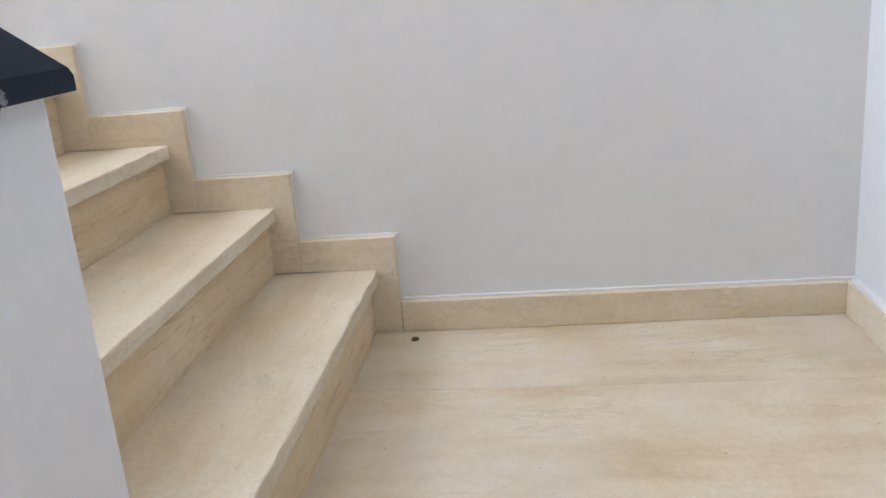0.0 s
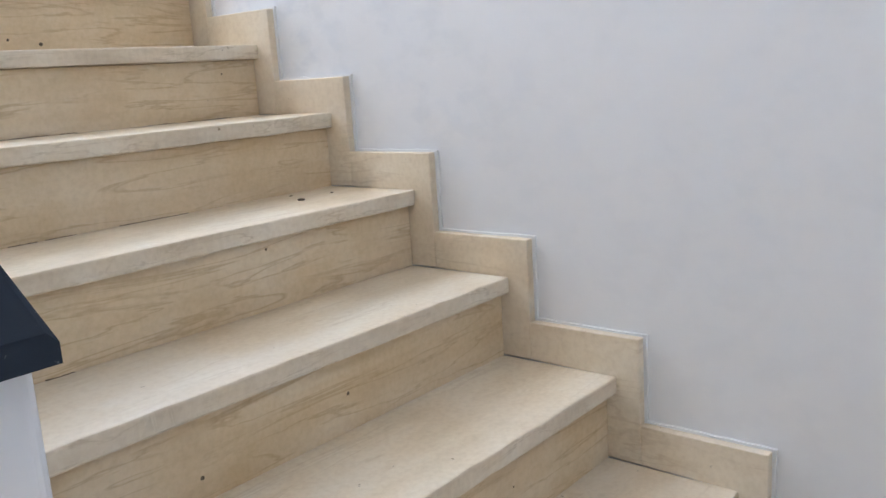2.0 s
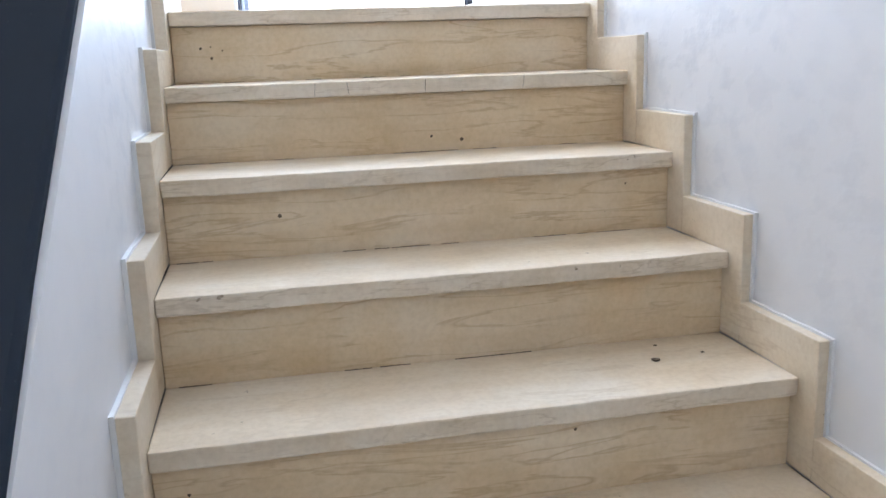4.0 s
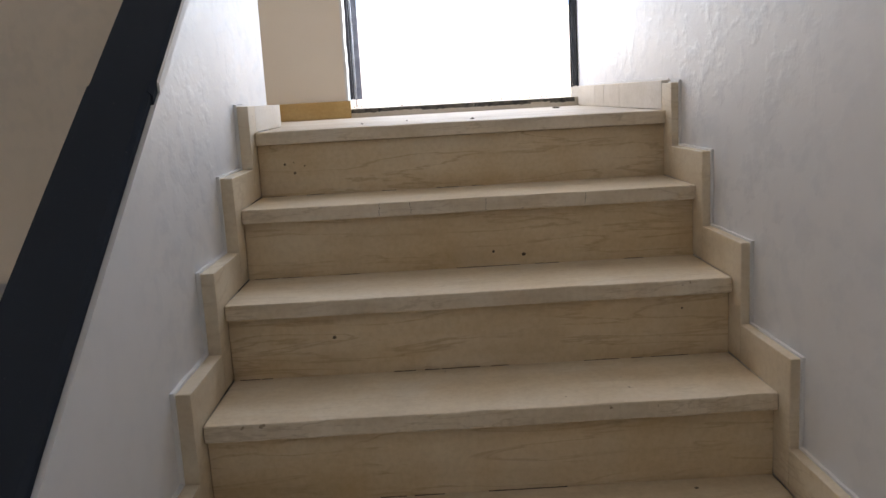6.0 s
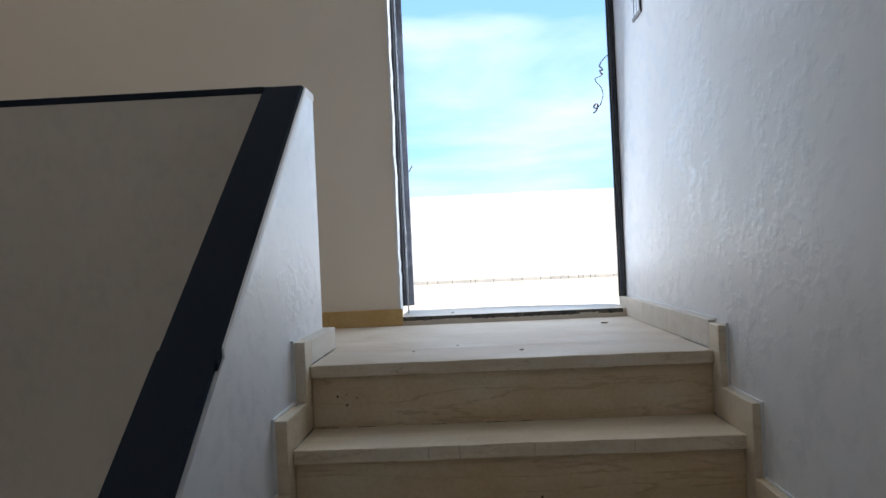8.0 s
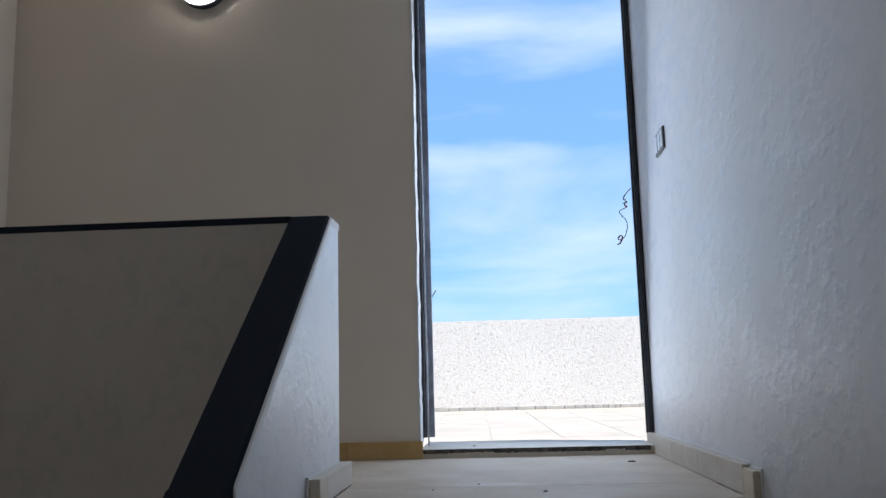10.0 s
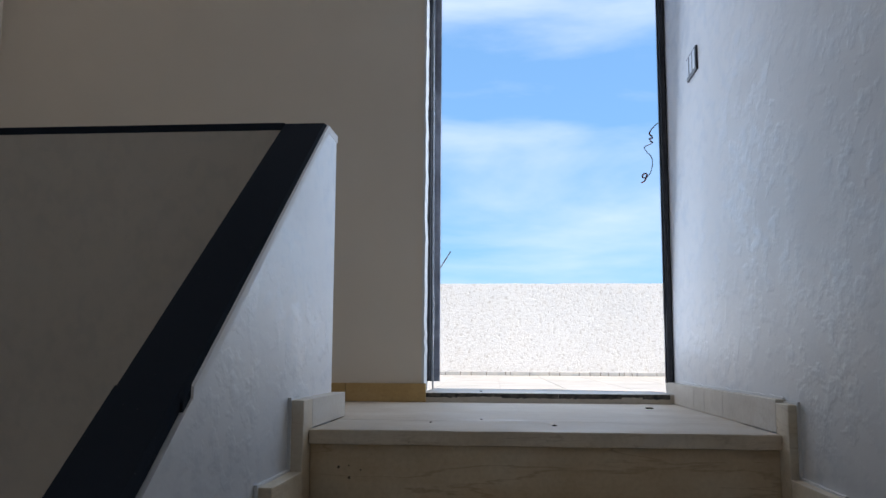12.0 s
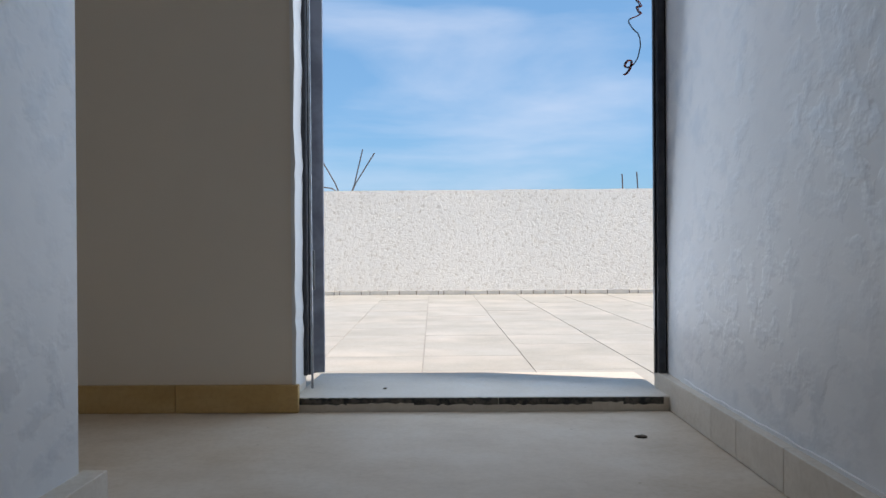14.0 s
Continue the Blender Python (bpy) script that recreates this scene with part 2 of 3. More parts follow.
M_PLASTER = trowelled_plaster("trowelled_white_plaster", (0.755, 0.755, 0.76))
# the white plaster again, its shade on the guard wall put into the colour
M_PLASTER_DIM = trowelled_plaster("shade_toned_plaster", (0.71, 0.64, 0.555), 0.45)
M_PLAIN = plain_plaster("plain_plaster", (0.80, 0.72, 0.62))
M_CEIL = plain_plaster("ceiling_paint", (0.82, 0.80, 0.76))
M_WHITE = plain_plaster("white_filler", (0.77, 0.765, 0.755))
M_COPING = dark_gloss_paint("dark_gloss_paint")
M_ROUGH = roughcast("roughcast_plaster", (0.94, 0.895, 0.815))
M_JOINT = noisy("cement_joint", (0.38, 0.355, 0.32), 0.9, (0.28, 0.26, 0.235))
M_GREYTILE = noisy("grey_skirting_tile", (0.60, 0.565, 0.505), 0.7, (0.44, 0.42, 0.38), 0.6, 9.0)
M_FRAME = noisy("door_frame_paint", (0.020, 0.022, 0.030), 0.38, (0.06, 0.06, 0.07), 0.5, 30.0)
M_LEAF = noisy("door_leaf_paint", (0.36, 0.39, 0.47), 0.35, (0.12, 0.13, 0.16), 0.5, 12.0)
M_STEEL = noisy("dull_steel", (0.42, 0.43, 0.46), 0.35, (0.2, 0.2, 0.2), 0.5, 40.0, 0.8)
M_RUST = noisy("rusty_steel", (0.06, 0.05, 0.05), 0.7, (0.15, 0.07, 0.04), 0.6, 40.0)
M_TAR = noisy("black_worn_sealant", (0.018, 0.017, 0.017), 0.6, (0.22, 0.19, 0.15), 0.5, 50.0)
M_CHIP = noisy("chipped_paint", (0.20, 0.22, 0.25), 0.7, (0.05, 0.055, 0.065), 0.9, 90.0)
M_WIRE = noisy("black_wire", (0.02, 0.018, 0.02), 0.5, (0.04, 0.03, 0.03))
M_REDWIRE = noisy("red_wire", (0.45, 0.06, 0.04), 0.5, (0.30, 0.04, 0.03))
M_PLASTIC = noisy("white_plastic", (0.72, 0.74, 0.78), 0.35, (0.6, 0.6, 0.62), 0.3)
M_DARK = noisy("dark_plastic", (0.03, 0.035, 0.05), 0.5, (0.06, 0.06, 0.07))
M_DIRT = noisy("dry_dirt", (0.16, 0.115, 0.07), 0.9, (0.04, 0.03, 0.025), 0.7, 200.0)
M_CONCRETE = noisy("raw_concrete", (0.40, 0.38, 0.35), 0.9, (0.3, 0.28, 0.26), 0.6, 5.0)
M_GROUND = noisy("dry_ground", (0.30, 0.26, 0.21), 0.95, (0.2, 0.18, 0.14), 0.6, 0.05)

M_LAMP, _n, _l, _b = material("lamp_diffuser", (0.9, 0.9, 0.9), 0.4)
_b.inputs["Emission Color"].default_value = (1.0, 0.985, 0.94, 1)
_b.inputs["Emission Strength"].default_value = 22.0


# ---------------------------------------------------------------- mesh helpers
def solid(bm, low, high):
    """A closed body between two loops of the same length."""
    a = [bm.verts.new(p) for p in low]
    b = [bm.verts.new(p) for p in high]
    n = len(a)
    bm.faces.new(list(reversed(a)))
    bm.faces.new(b)
    for i in range(n):
        bm.faces.new((a[i], a[(i + 1) % n], b[(i + 1) % n], b[i]))


def box(bm, x0, x1, y0, y1, z0, z1):
    solid(bm, [(x0, y0, z0), (x1, y0, z0), (x1, y1, z0), (x0, y1, z0)], [(x0, y0, z1), (x1, y0, z1), (x1, y1, z1), (x0, y1, z1)])


def profile(bm, pts, x0, x1):
    """A profile of (y, z) drawn from x0 to x1."""
    solid(bm, [(x0, y, z) for y, z in pts], [(x1, y, z) for y, z in pts])


def soften(bm, width, segments=2):
    bmesh.ops.bevel(bm, geom=bm.edges[:], offset=width, segments=segments, affect="EDGES", profile=0.6)


def mesh_from(bm, name, mat, smooth=False):
    bmesh.ops.recalc_face_normals(bm, faces=bm.faces[:])
    me = bpy.data.meshes.new(name)
    bm.to_mesh(me)
    bm.free()
    me.materials.append(mat)
    if smooth:
        for p in me.polygons:
            p.use_smooth = True
    return me


def part(name, bm, mat, parent=None, label="", smooth=False):
    ob = new(name, mesh_from(bm, name, mat, smooth))
    if parent:
        ob.parent = parent
    if label:
        ob["label"] = label
    return ob


def thing(name, label, category, kind="", group=""):
    return tagged(new(name), label, category, group, kind)


def structure(name, bm, mat, label, category):
    return tagged(part(name, bm, mat), label, category, kind="structure")


def tube(bm, pts, radius, sides=8):
    """A round bar through the points."""
    pts = [Vector(p) for p in pts]
    rings = []
    for i, p in enumerate(pts):
        d = (pts[min(i + 1, len(pts) - 1)] - pts[max(i - 1, 0)]).normalized()
        u = d.orthogonal().normalized()
        if rings:
            u = (last - d * last.dot(d)).normalized()
        last = u
        v = d.cross(u)
        rings.append([bm.verts.new(p + radius * (math.cos(2 * math.pi * k / sides) * u + math.sin(2 * math.pi * k / sides) * v)) for k in range(sides)])
    for a, b in zip(rings, rings[1:]):
        for k in range(sides):
            bm.faces.new((a[k], a[(k + 1) % sides], b[(k + 1) % sides], b[k]))
    bm.faces.new(list(reversed(rings[0])))
    bm.faces.new(rings[-1])


# ---------------------------------------------------------------- walls
Z_LOW = -2.0
WALL_OUT = 4.545                      # outer face of the wall with the door


bm = bmesh.new()
ya, yb = Y_END - 0.2, WALL_OUT
line = [ya, yb]
loop = [(wall_x(q), q) for q in reversed(line)] + [(1.45, ya), (1.45, yb)]
solid(bm, [(p, q, Z_LOW) for p, q in loop], [(p, q, Z_CEIL) for p, q in loop])
structure("wall_east", bm, M_PLASTER, "white trowelled plaster wall along the stairs", "wall")

bm = bmesh.new()
box(bm, X_FAR, wall_x(Y_END), Y_END - 0.2, Y_END, Z_LOW, Z_CEIL)
structure("wall_south", bm, M_PLASTER, "white trowelled plaster end wall of the half landing", "wall")

# the low opening is an unseen addition that lets sky light into the storey below
bm = bmesh.new()
for y0, y1, z0, z1 in ((Y_END - 0.2, 2.4, Z_LOW, Z_CEIL), (2.4, 3.2, Z_LOW, -0.9), (2.4, 3.2, 0.50, Z_CEIL), (3.2, WALL_OUT, Z_LOW, Z_CEIL)):
    box(bm, X_FAR - 0.2, X_FAR, y0, y1, z0, z1)
structure("wall_west", bm, M_PLAIN, "plain beige painted far wall of the stairwell", "wall")

# wall with the roof door: left of the opening, above it
DX0, DZ1 = 0.134, 4.12
LAND_B = TOP - 0.432                   # underside of the upper landing's edge beam
bm = bmesh.new()
box(bm, X_FAR, DX0, Y_DOOR, WALL_OUT, LAND_B + 0.1, Z_CEIL)
structure("wall_north", bm, M_PLAIN, "plain beige painted wall beside the roof door", "wall")
bm = bmesh.new()
box(bm, X_FAR, DX0, Y_DOOR, WALL_OUT, Z_LOW, LAND_B + 0.1)
structure("wall_north_lower", bm, M_PLASTER, "white plaster wall of the storey below", "wall")
bm = bmesh.new()
box(bm, DX0, wall_x(Y_DOOR), Y_DOOR + 0.002, WALL_OUT, DZ1, Z_CEIL)
structure("wall_north_lintel", bm, M_PLAIN, "plain beige painted wall above the roof door", "wall")
bm = bmesh.new()
box(bm, DX0, wall_x(Y_DOOR), Y_DOOR + 0.002, WALL_OUT, Z_LOW, TOP - 0.06)
structure("wall_north_base", bm, M_PLAIN, "plain beige painted wall below the roof door", "wall")

bm = bmesh.new()
box(bm, X_FAR - 0.2, 1.45, Y_END - 0.2, WALL_OUT + 0.02, Z_CEIL, Z_CEIL + 0.16)
structure("ceiling", bm, M_CEIL, "white painted ceiling above the stairs", "ceiling")

# white plastered edge of the door opening
bm = bmesh.new()
pts = []
for i in range(90):
    z = TOP + 0.06 + (DZ1 - TOP - 0.06) * i / 89
    pts.append((z, 0.006 + 0.004 * noise.noise((0.0, 3.1, z * 7)) + 0.003 * noise.noise((0.0, 8.1, z * 29))))
low = [(DX0 - 0.004, Y_DOOR - 0.003, z) for z, w in pts] + [(DX0 + w, Y_DOOR - 0.004, z) for z, w in reversed(pts)]
high = [(DX0 - 0.004, Y_DOOR + 0.10, z) for z, w in pts] + [(DX0 + w, Y_DOOR + 0.13, z) for z, w in reversed(pts)]
solid(bm, low, high)
structure("trim_door_reveal", bm, M_WHITE, "uneven white plaster edge of the door opening", "trim")

# ---------------------------------------------------------------- floors
bm = bmesh.new()
box(bm, X_FAR, wall_x(3.3), 3.370, Y_DOOR, LAND_B, TOP - 0.038)
structure("landing_slab", bm, M_PLASTER, "plastered slab of the upper landing", "floor")
bm = bmesh.new()
box(bm, X_FAR, wall_x(1.0), Y_END, Y1 + OVER, -0.2, -0.03)
structure("half_landing_slab", bm, M_PLASTER, "plastered slab of the half landing", "floor")
bm = bmesh.new()
box(bm, X_FAR, wall_x(1.0), Y_END, WALL_OUT, Z_LOW - 0.2, Z_LOW)
structure("floor_lower", bm, M_FLOOR, "stone floor of the storey below", "floor")

# ---------------------------------------------------------------- the flight of stairs
stairs = thing("staircase", "cream limestone staircase of eight worn steps against white walls", "staircase")


def stone_slab(name, x0, x1f, x1b, y0, y1, z0, z1, mat, parent, width=0.004, chip=0.0, seed=0, front=None):
    bm = bmesh.new()
    solid(bm, [(x0, y0, z0), (x1f, y0, z0), (x1b, y1, z0), (x0, y1, z0)], [(x0, y0, z1), (x1f, y0, z1), (x1b, y1, z1), (x0, y1, z1)])
    if chip:
        bmesh.ops.subdivide_edges(bm, edges=[e for e in bm.edges if abs(e.verts[0].co.x - e.verts[1].co.x) > 0.3], cuts=40)
        soften(bm, width, 2)
        for v in bm.verts:
            if v.co.y < y0 + 0.02:
                k = noise.noise((v.co.x * 16, seed * 7.3, v.co.z * 30))
                v.co.y += chip * max(0.0, k) * 1.4
                v.co.z += chip * 0.22 * noise.noise((v.co.x * 9, seed * 3.1, 5.0))
    else:
        soften(bm, width, 1)
    ob = part(name, bm, mat, parent)
    if front:
        ob.data.materials.append(front)
        for p in ob.data.polygons:
            if p.normal.y < -0.75:
                p.material_index = 1
    return ob


for k in range(1, N):
    y = tread_y(k)
    stone_slab("tread", XLS if k > 1 else DW0 + 0.004, face_x(y), face_x(y + G), y, y + G + OVER + 0.012, R * k - 0.036, R * k, M_TREAD, stairs, 0.004, 0.005, k, M_NOSING)
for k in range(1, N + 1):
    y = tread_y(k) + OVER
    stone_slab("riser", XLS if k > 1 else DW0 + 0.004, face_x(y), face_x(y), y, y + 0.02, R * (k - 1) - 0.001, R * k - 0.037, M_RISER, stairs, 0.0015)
# concrete body under the stones
bm = bmesh.new()
pts = [(Y1 + OVER + 0.021, -0.2)]
for k in range(1, N + 1):
    pts.append((tread_y(k) + OVER + 0.021, R * k - 0.037))
    pts.append((tread_y(min(k + 1, N)) + OVER + 0.021 if k < N else 3.369, R * k - 0.039))
pts += [(3.369, LAND_B)]
profile(bm, pts, XL + 0.002, 1.13)
part("stair_body", bm, M_CONCRETE, stairs, "rough concrete body under the stone steps")

# ---------------------------------------------------------------- stepped skirting on both walls
SK_H = 0.085


def skirting_piece(name, x0, x1, y0, y1, z0, z1, mat, parent):
    bm = bmesh.new()
    solid(bm, [(x0(y0) if callable(x0) else x0, y0, z0), (x1(y0) if callable(x1) else x1, y0, z0), (x1(y1) if callable(x1) else x1, y1, z0), (x0(y1) if callable(x0) else x0, y1, z0)],
          [(x0(y0) if callable(x0) else x0, y0, z1), (x1(y0) if callable(x1) else x1, y0, z1), (x1(y1) if callable(x1) else x1, y1, z1), (x0(y1) if callable(x0) else x0, y1, z1)])
    soften(bm, 0.0012, 1)
    return part(name, bm, mat, parent)


def stepped_skirting(name, x0, x1, cx0, cx1, label, inner, first=1):
    base = thing(name, label, "skirting", kind="structure")
    for k in range(first, N + 1):
        y = tread_y(k)
        front, back = y - 0.050, y + OVER + 0.018
        up = 0.072 if k == N else SK_H
        z0 = R * (k - 1) + 0.001
        nxt = tread_y(k + 1) - 0.0505 if k < N else back + 0.001
        loop = [(front, z0), (back, z0), (back, R * k + 0.0005), (nxt, R * k + 0.0005), (nxt, R * k + up), (front, R * k + up)]
        bm = bmesh.new()
        solid(bm, [(x0(yy) if callable(x0) else x0, yy, zz) for yy, zz in loop], [(x1(yy) if callable(x1) else x1, yy, zz) for yy, zz in loop])
        soften(bm, 0.0015, 1)
        part("skirting_tile", bm, M_SKIRT, base)
        # uneven bead of white filler along the top and the front edge
        bm = bmesh.new()
        end = tread_y(k + 1) - 0.050 if k < N else back
        n = 9
        top = [(front - 0.008 + (end - front + 0.008) * i / n, R * k + up + 0.005 + 0.003 * noise.noise((k * 3.7, i * 1.3, inner))) for i in range(n + 1)]
        low = [(yy, R * k + up - 0.001) for yy, _ in reversed(top)]
        loop = top + low
        solid(bm, [(cx0(yy) if callable(cx0) else cx0, yy, zz) for yy, zz in loop], [(cx1(yy) if callable(cx1) else cx1, yy, zz) for yy, zz in loop])
        part("filler_bead", bm, M_WHITE, base)
        bm = bmesh.new()
        lo = R * (k - 1) + (SK_H + 0.004 if k > 1 else SK_H + 0.004)
        side = [(front - 0.007 - 0.003 * noise.noise((k * 5.1, i * 1.7, inner + 2)), lo + (R * k + up - lo) * i / 7) for i in range(8)]
        loop = side + [(front + 0.001, z) for _, z in reversed(side)]
        solid(bm, [(cx0(yy) if callable(cx0) else cx0, yy, zz) for yy, zz in loop], [(cx1(yy) if callable(cx1) else cx1, yy, zz) for yy, zz in loop])
        part("filler_bead", bm, M_WHITE, base)
    return base


stepped_skirting("baseboard_east", face_x, lambda y: wall_x(y) + 0.004, lambda y: wall_x(y) - 0.006, lambda y: wall_x(y) + 0.004,
                 "stepped cream stone skirting with white filler edge", 1.0)
stepped_skirting("baseboard_divider", XL - 0.004, XLS - 0.001, XL - 0.004, XL + 0.008,
                 "stepped cream stone skirting on the divider wall", 8.0, 2)

# level skirting of the half landing
base = thing("baseboard_half_landing", "cream stone skirting with white filler along the half landing", "skirting", kind="structure")
cut = [Y_END + 0.026, Y1 - 0.0505]
for a, b in zip(cut, cut[1:]):
    skirting_piece("skirting_tile", face_x, lambda y: wall_x(y) + 0.004, a, b - 0.001, 0.001, SK_H, M_SKIRT, base)
bm = bmesh.new()
top = [(Y_END + (Y1 - 0.05 - Y_END) * i / 40, SK_H + 0.007 + 0.003 * noise.noise((i * 0.9, 4.0, 1.0))) for i in range(41)]
loop = top + [(yy, SK_H - 0.001) for yy, _ in reversed(top)]
solid(bm, [(wall_x(yy) - 0.011, yy, zz) for yy, zz in loop], [(wall_x(yy) + 0.004, yy, zz) for yy, zz in loop])
part("filler_bead", bm, M_WHITE, base)
xs = [X_FAR, -1.1, -0.5, 0.1, 0.7, face_x(Y_END) + 0.024]
for a, b in zip(xs, xs[1:]):
    skirting_piece("skirting_tile", a, b - 0.001, Y_END - 0.004, Y_END + 0.025, 0.001, SK_H, M_SKIRT, base)
bm = bmesh.new()
top = [(X_FAR + (1.15 - X_FAR) * i / 50, SK_H + 0.007 + 0.003 * noise.noise((i * 0.9, 9.0, 1.0))) for i in range(51)]
loop = top + [(x, SK_H - 0.001) for x, _ in reversed(top)]
solid(bm, [(x, Y_END - 0.004, z) for x, z in loop], [(x, Y_END + 0.017, z) for x, z in loop])
part("filler_bead", bm, M_WHITE, base)

# skirting of the upper landing
base = thing("baseboard_landing", "pale stone skirting tiles along the upper landing", "skirting", kind="structure")
cut = [tread_y(N) + OVER + 0.02, 3.62, 3.86, 4.02, Y_DOOR + 0.16]
for a, b in zip(cut, cut[1:]):
    skirting_piece("skirting_tile", face_x, lambda y: wall_x(y) + 0.004, a, b - 0.002, TOP + 0.001, TOP + 0.080, M_SKIRT_TOP, base)
skirting_piece("skirting_tile", XL - 0.004, XLS - 0.001, tread_y(N) + OVER + 0.02, 3.52, TOP + 0.001, TOP + 0.072, M_SKIRT_TOP, base)
bm = bmesh.new()
ys = [tread_y(N) + 0.05 + 0.032 * i for i in range(41)]
top = [(q, TOP + 0.086 + 0.008 * max(0.0, noise.noise((q * 9, 2.0, 7.0))) + 0.003 * noise.noise((q * 31, 4.0, 1.0))) for q in ys if q < Y_DOOR]
loop = top + [(q, TOP + 0.079) for q, _ in reversed(top)]
solid(bm, [(wall_x(q) - 0.0045, q, z) for q, z in loop], [(wall_x(q) + 0.004, q, z) for q, z in loop])
part("filler_bead", bm, M_WHITE, base)
base = thing("baseboard_north", "tan stone skirting tiles beside the roof door", "skirting", kind="structure")
xs = [X_FAR, -1.4, -0.99, -0.58, -0.17, DX0 + 0.016]
for a, b in zip(xs, xs[1:]):
    skirting_piece("skirting_tile", a, b - 0.002, Y_DOOR - 0.018, Y_DOOR + 0.004, TOP + 0.001, TOP + 0.072, M_SKIRT_TAN, base)

# ---------------------------------------------------------------- divider wall and its dark coping
CY0, CZ0, CY1, CZ1 = 1.366, 0.810, 3.384, 2.297
SLOPE = (CZ1 - CZ0) / (CY1 - CY0)
DW1 = XL                               # near face of the divider
P_Y0, P_Y1 = 3.372, 3.497              # guard wall of the upper landing
COP = 0.026


def cop_z(y):
    return CZ0 + SLOPE * (y - CY0)


bm = bmesh.new()
yd = CY0 + 0.03
profile(bm, [(yd, -0.2), (P_Y0, -0.2), (P_Y0, cop_z(P_Y0) - COP), (yd, cop_z(yd) - COP)], DW0, DW1)
corner = [e for e in bm.edges if all(abs(v.co.x - DW1) < 1e-4 and abs(v.co.y - yd) < 1e-4 for v in e.verts)]
bmesh.ops.bevel(bm, geom=corner, offset=0.014, segments=4, affect="EDGES", profile=0.5)
structure("wall_divider", bm, M_PLASTER, "white trowelled plaster wall between the two flights", "wall")
bm = bmesh.new()
profile(bm, [(P_Y0, TOP - 0.03), (P_Y1, TOP - 0.03), (P_Y1, CZ1 - COP), (CY1, CZ1 - COP), (P_Y0, cop_z(P_Y0) - COP)], DW0 + 0.001, DW1)
structure("wall_divider_end", bm, M_PLASTER, "white trowelled plaster end of the divider at the landing", "wall")
# this wall's dimness is partly painted: darker, warmer plaster than the divider's
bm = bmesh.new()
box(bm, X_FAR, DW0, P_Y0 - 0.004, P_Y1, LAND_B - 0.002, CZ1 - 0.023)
structure("wall_guard", bm, M_PLASTER_DIM, "guard wall at the edge of the upper landing, its plaster darkened to taupe for shade", "wall")

coping = thing("wall_coping", "dark gloss painted coping on the stair divider and guard wall", "coping")
CX0, CX1 = -0.174, -0.047
joint = 2.37


def coping_run(y0, y1, x0, x1, lift, level_to=None, flare=0.0):
    """A slab along the slope with chamfered long edges; level_to: goes on level as far as that; flare: how much wider its foot is."""
    c = 0.009
    stations = [(y0, cop_z(y0), flare), (y0 + 0.17, cop_z(y0 + 0.17), flare * 0.35), (y0 + 0.4, cop_z(y0 + 0.4), 0.0), (y1, cop_z(y1), 0.0)]
    if level_to:
        stations.append((level_to, cop_z(y1), 0.0))
    bm = bmesh.new()
    rings = [[bm.verts.new((x, y, z + dz + lift)) for x, dz in ((x0, -COP), (x1 + f, -COP), (x1 + f, -c), (x1 + f - c, 0.0), (x0, 0.0))] for y, z, f in stations]
    for a, b in zip(rings, rings[1:]):
        for i in range(5):
            bm.faces.new((a[i], a[(i + 1) % 5], b[(i + 1) % 5], b[i]))
    bm.faces.new(rings[0])
    bm.faces.new(rings[-1])
    return bm


part("sloping_coping", coping_run(CY0, joint + 0.02, CX0 - 0.002, CX1 - 0.005, 0.0025, flare=0.016), M_COPING, coping)
part("sloping_coping", coping_run(joint, CY1, CX0, CX1, 0.0, P_Y1 + 0.014), M_COPING, coping)
# pale strip over the side of the upper slab, painting the sky's reflection there
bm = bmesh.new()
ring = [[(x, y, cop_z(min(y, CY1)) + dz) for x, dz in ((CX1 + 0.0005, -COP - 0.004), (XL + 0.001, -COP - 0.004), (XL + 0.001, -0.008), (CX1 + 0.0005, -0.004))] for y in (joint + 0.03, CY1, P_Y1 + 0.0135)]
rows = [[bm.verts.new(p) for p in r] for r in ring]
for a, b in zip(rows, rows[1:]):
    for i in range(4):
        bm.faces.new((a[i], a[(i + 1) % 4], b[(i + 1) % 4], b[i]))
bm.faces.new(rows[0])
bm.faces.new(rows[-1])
structure("trim_coping_sheen", bm, M_WHITE, "pale strip on the side of the upper coping slab, painted as its sky reflection", "trim")
bm = bmesh.new()
box(bm, X_FAR, CX0 + 0.001, P_Y0 - 0.007, P_Y1 + 0.014, CZ1 - 0.024, CZ1 - 0.001)
bmesh.ops.bevel(bm, geom=[e for e in bm.edges if abs(e.verts[0].co.x - e.verts[1].co.x) > 0.5], offset=0.004, segments=2, affect="EDGES", profile=0.6)
part("level_coping", bm, M_COPING, coping)

# guard of the lower flight beside the divider, falling the other way
bm = bmesh.new()
LX0, LX1 = -0.285, DW0


def low_z(y):
    return 0.785 - 0.71 * (y - CY0 - 0.03)


profile(bm, [(yd, -0.2), (yd, low_z(yd) - COP), (3.2, low_z(3.2) - COP), (3.2, Z_LOW), (2.6, Z_LOW)], LX0, LX1)
structure("wall_lower_guard", bm, M_PLASTER, "white plaster guard wall of the lower flight", "wall")
bm = bmesh.new()
section = [(LX0 - 0.014, 0.810), (-0.178, 0.810), (-0.178, 0.790), (-0.198, 0.765), (-0.225, 0.738), (LX0 - 0.014, 0.730)]
solid(bm, [(x, CY0 - 0.004, z) for x, z in section], [(x, 3.2, z - 0.71 * (3.2 - CY0)) for x, z in section])
soften(bm, 0.003, 1)
part("falling_coping", bm, M_COPING, coping, "dark coping running down the lower flight")
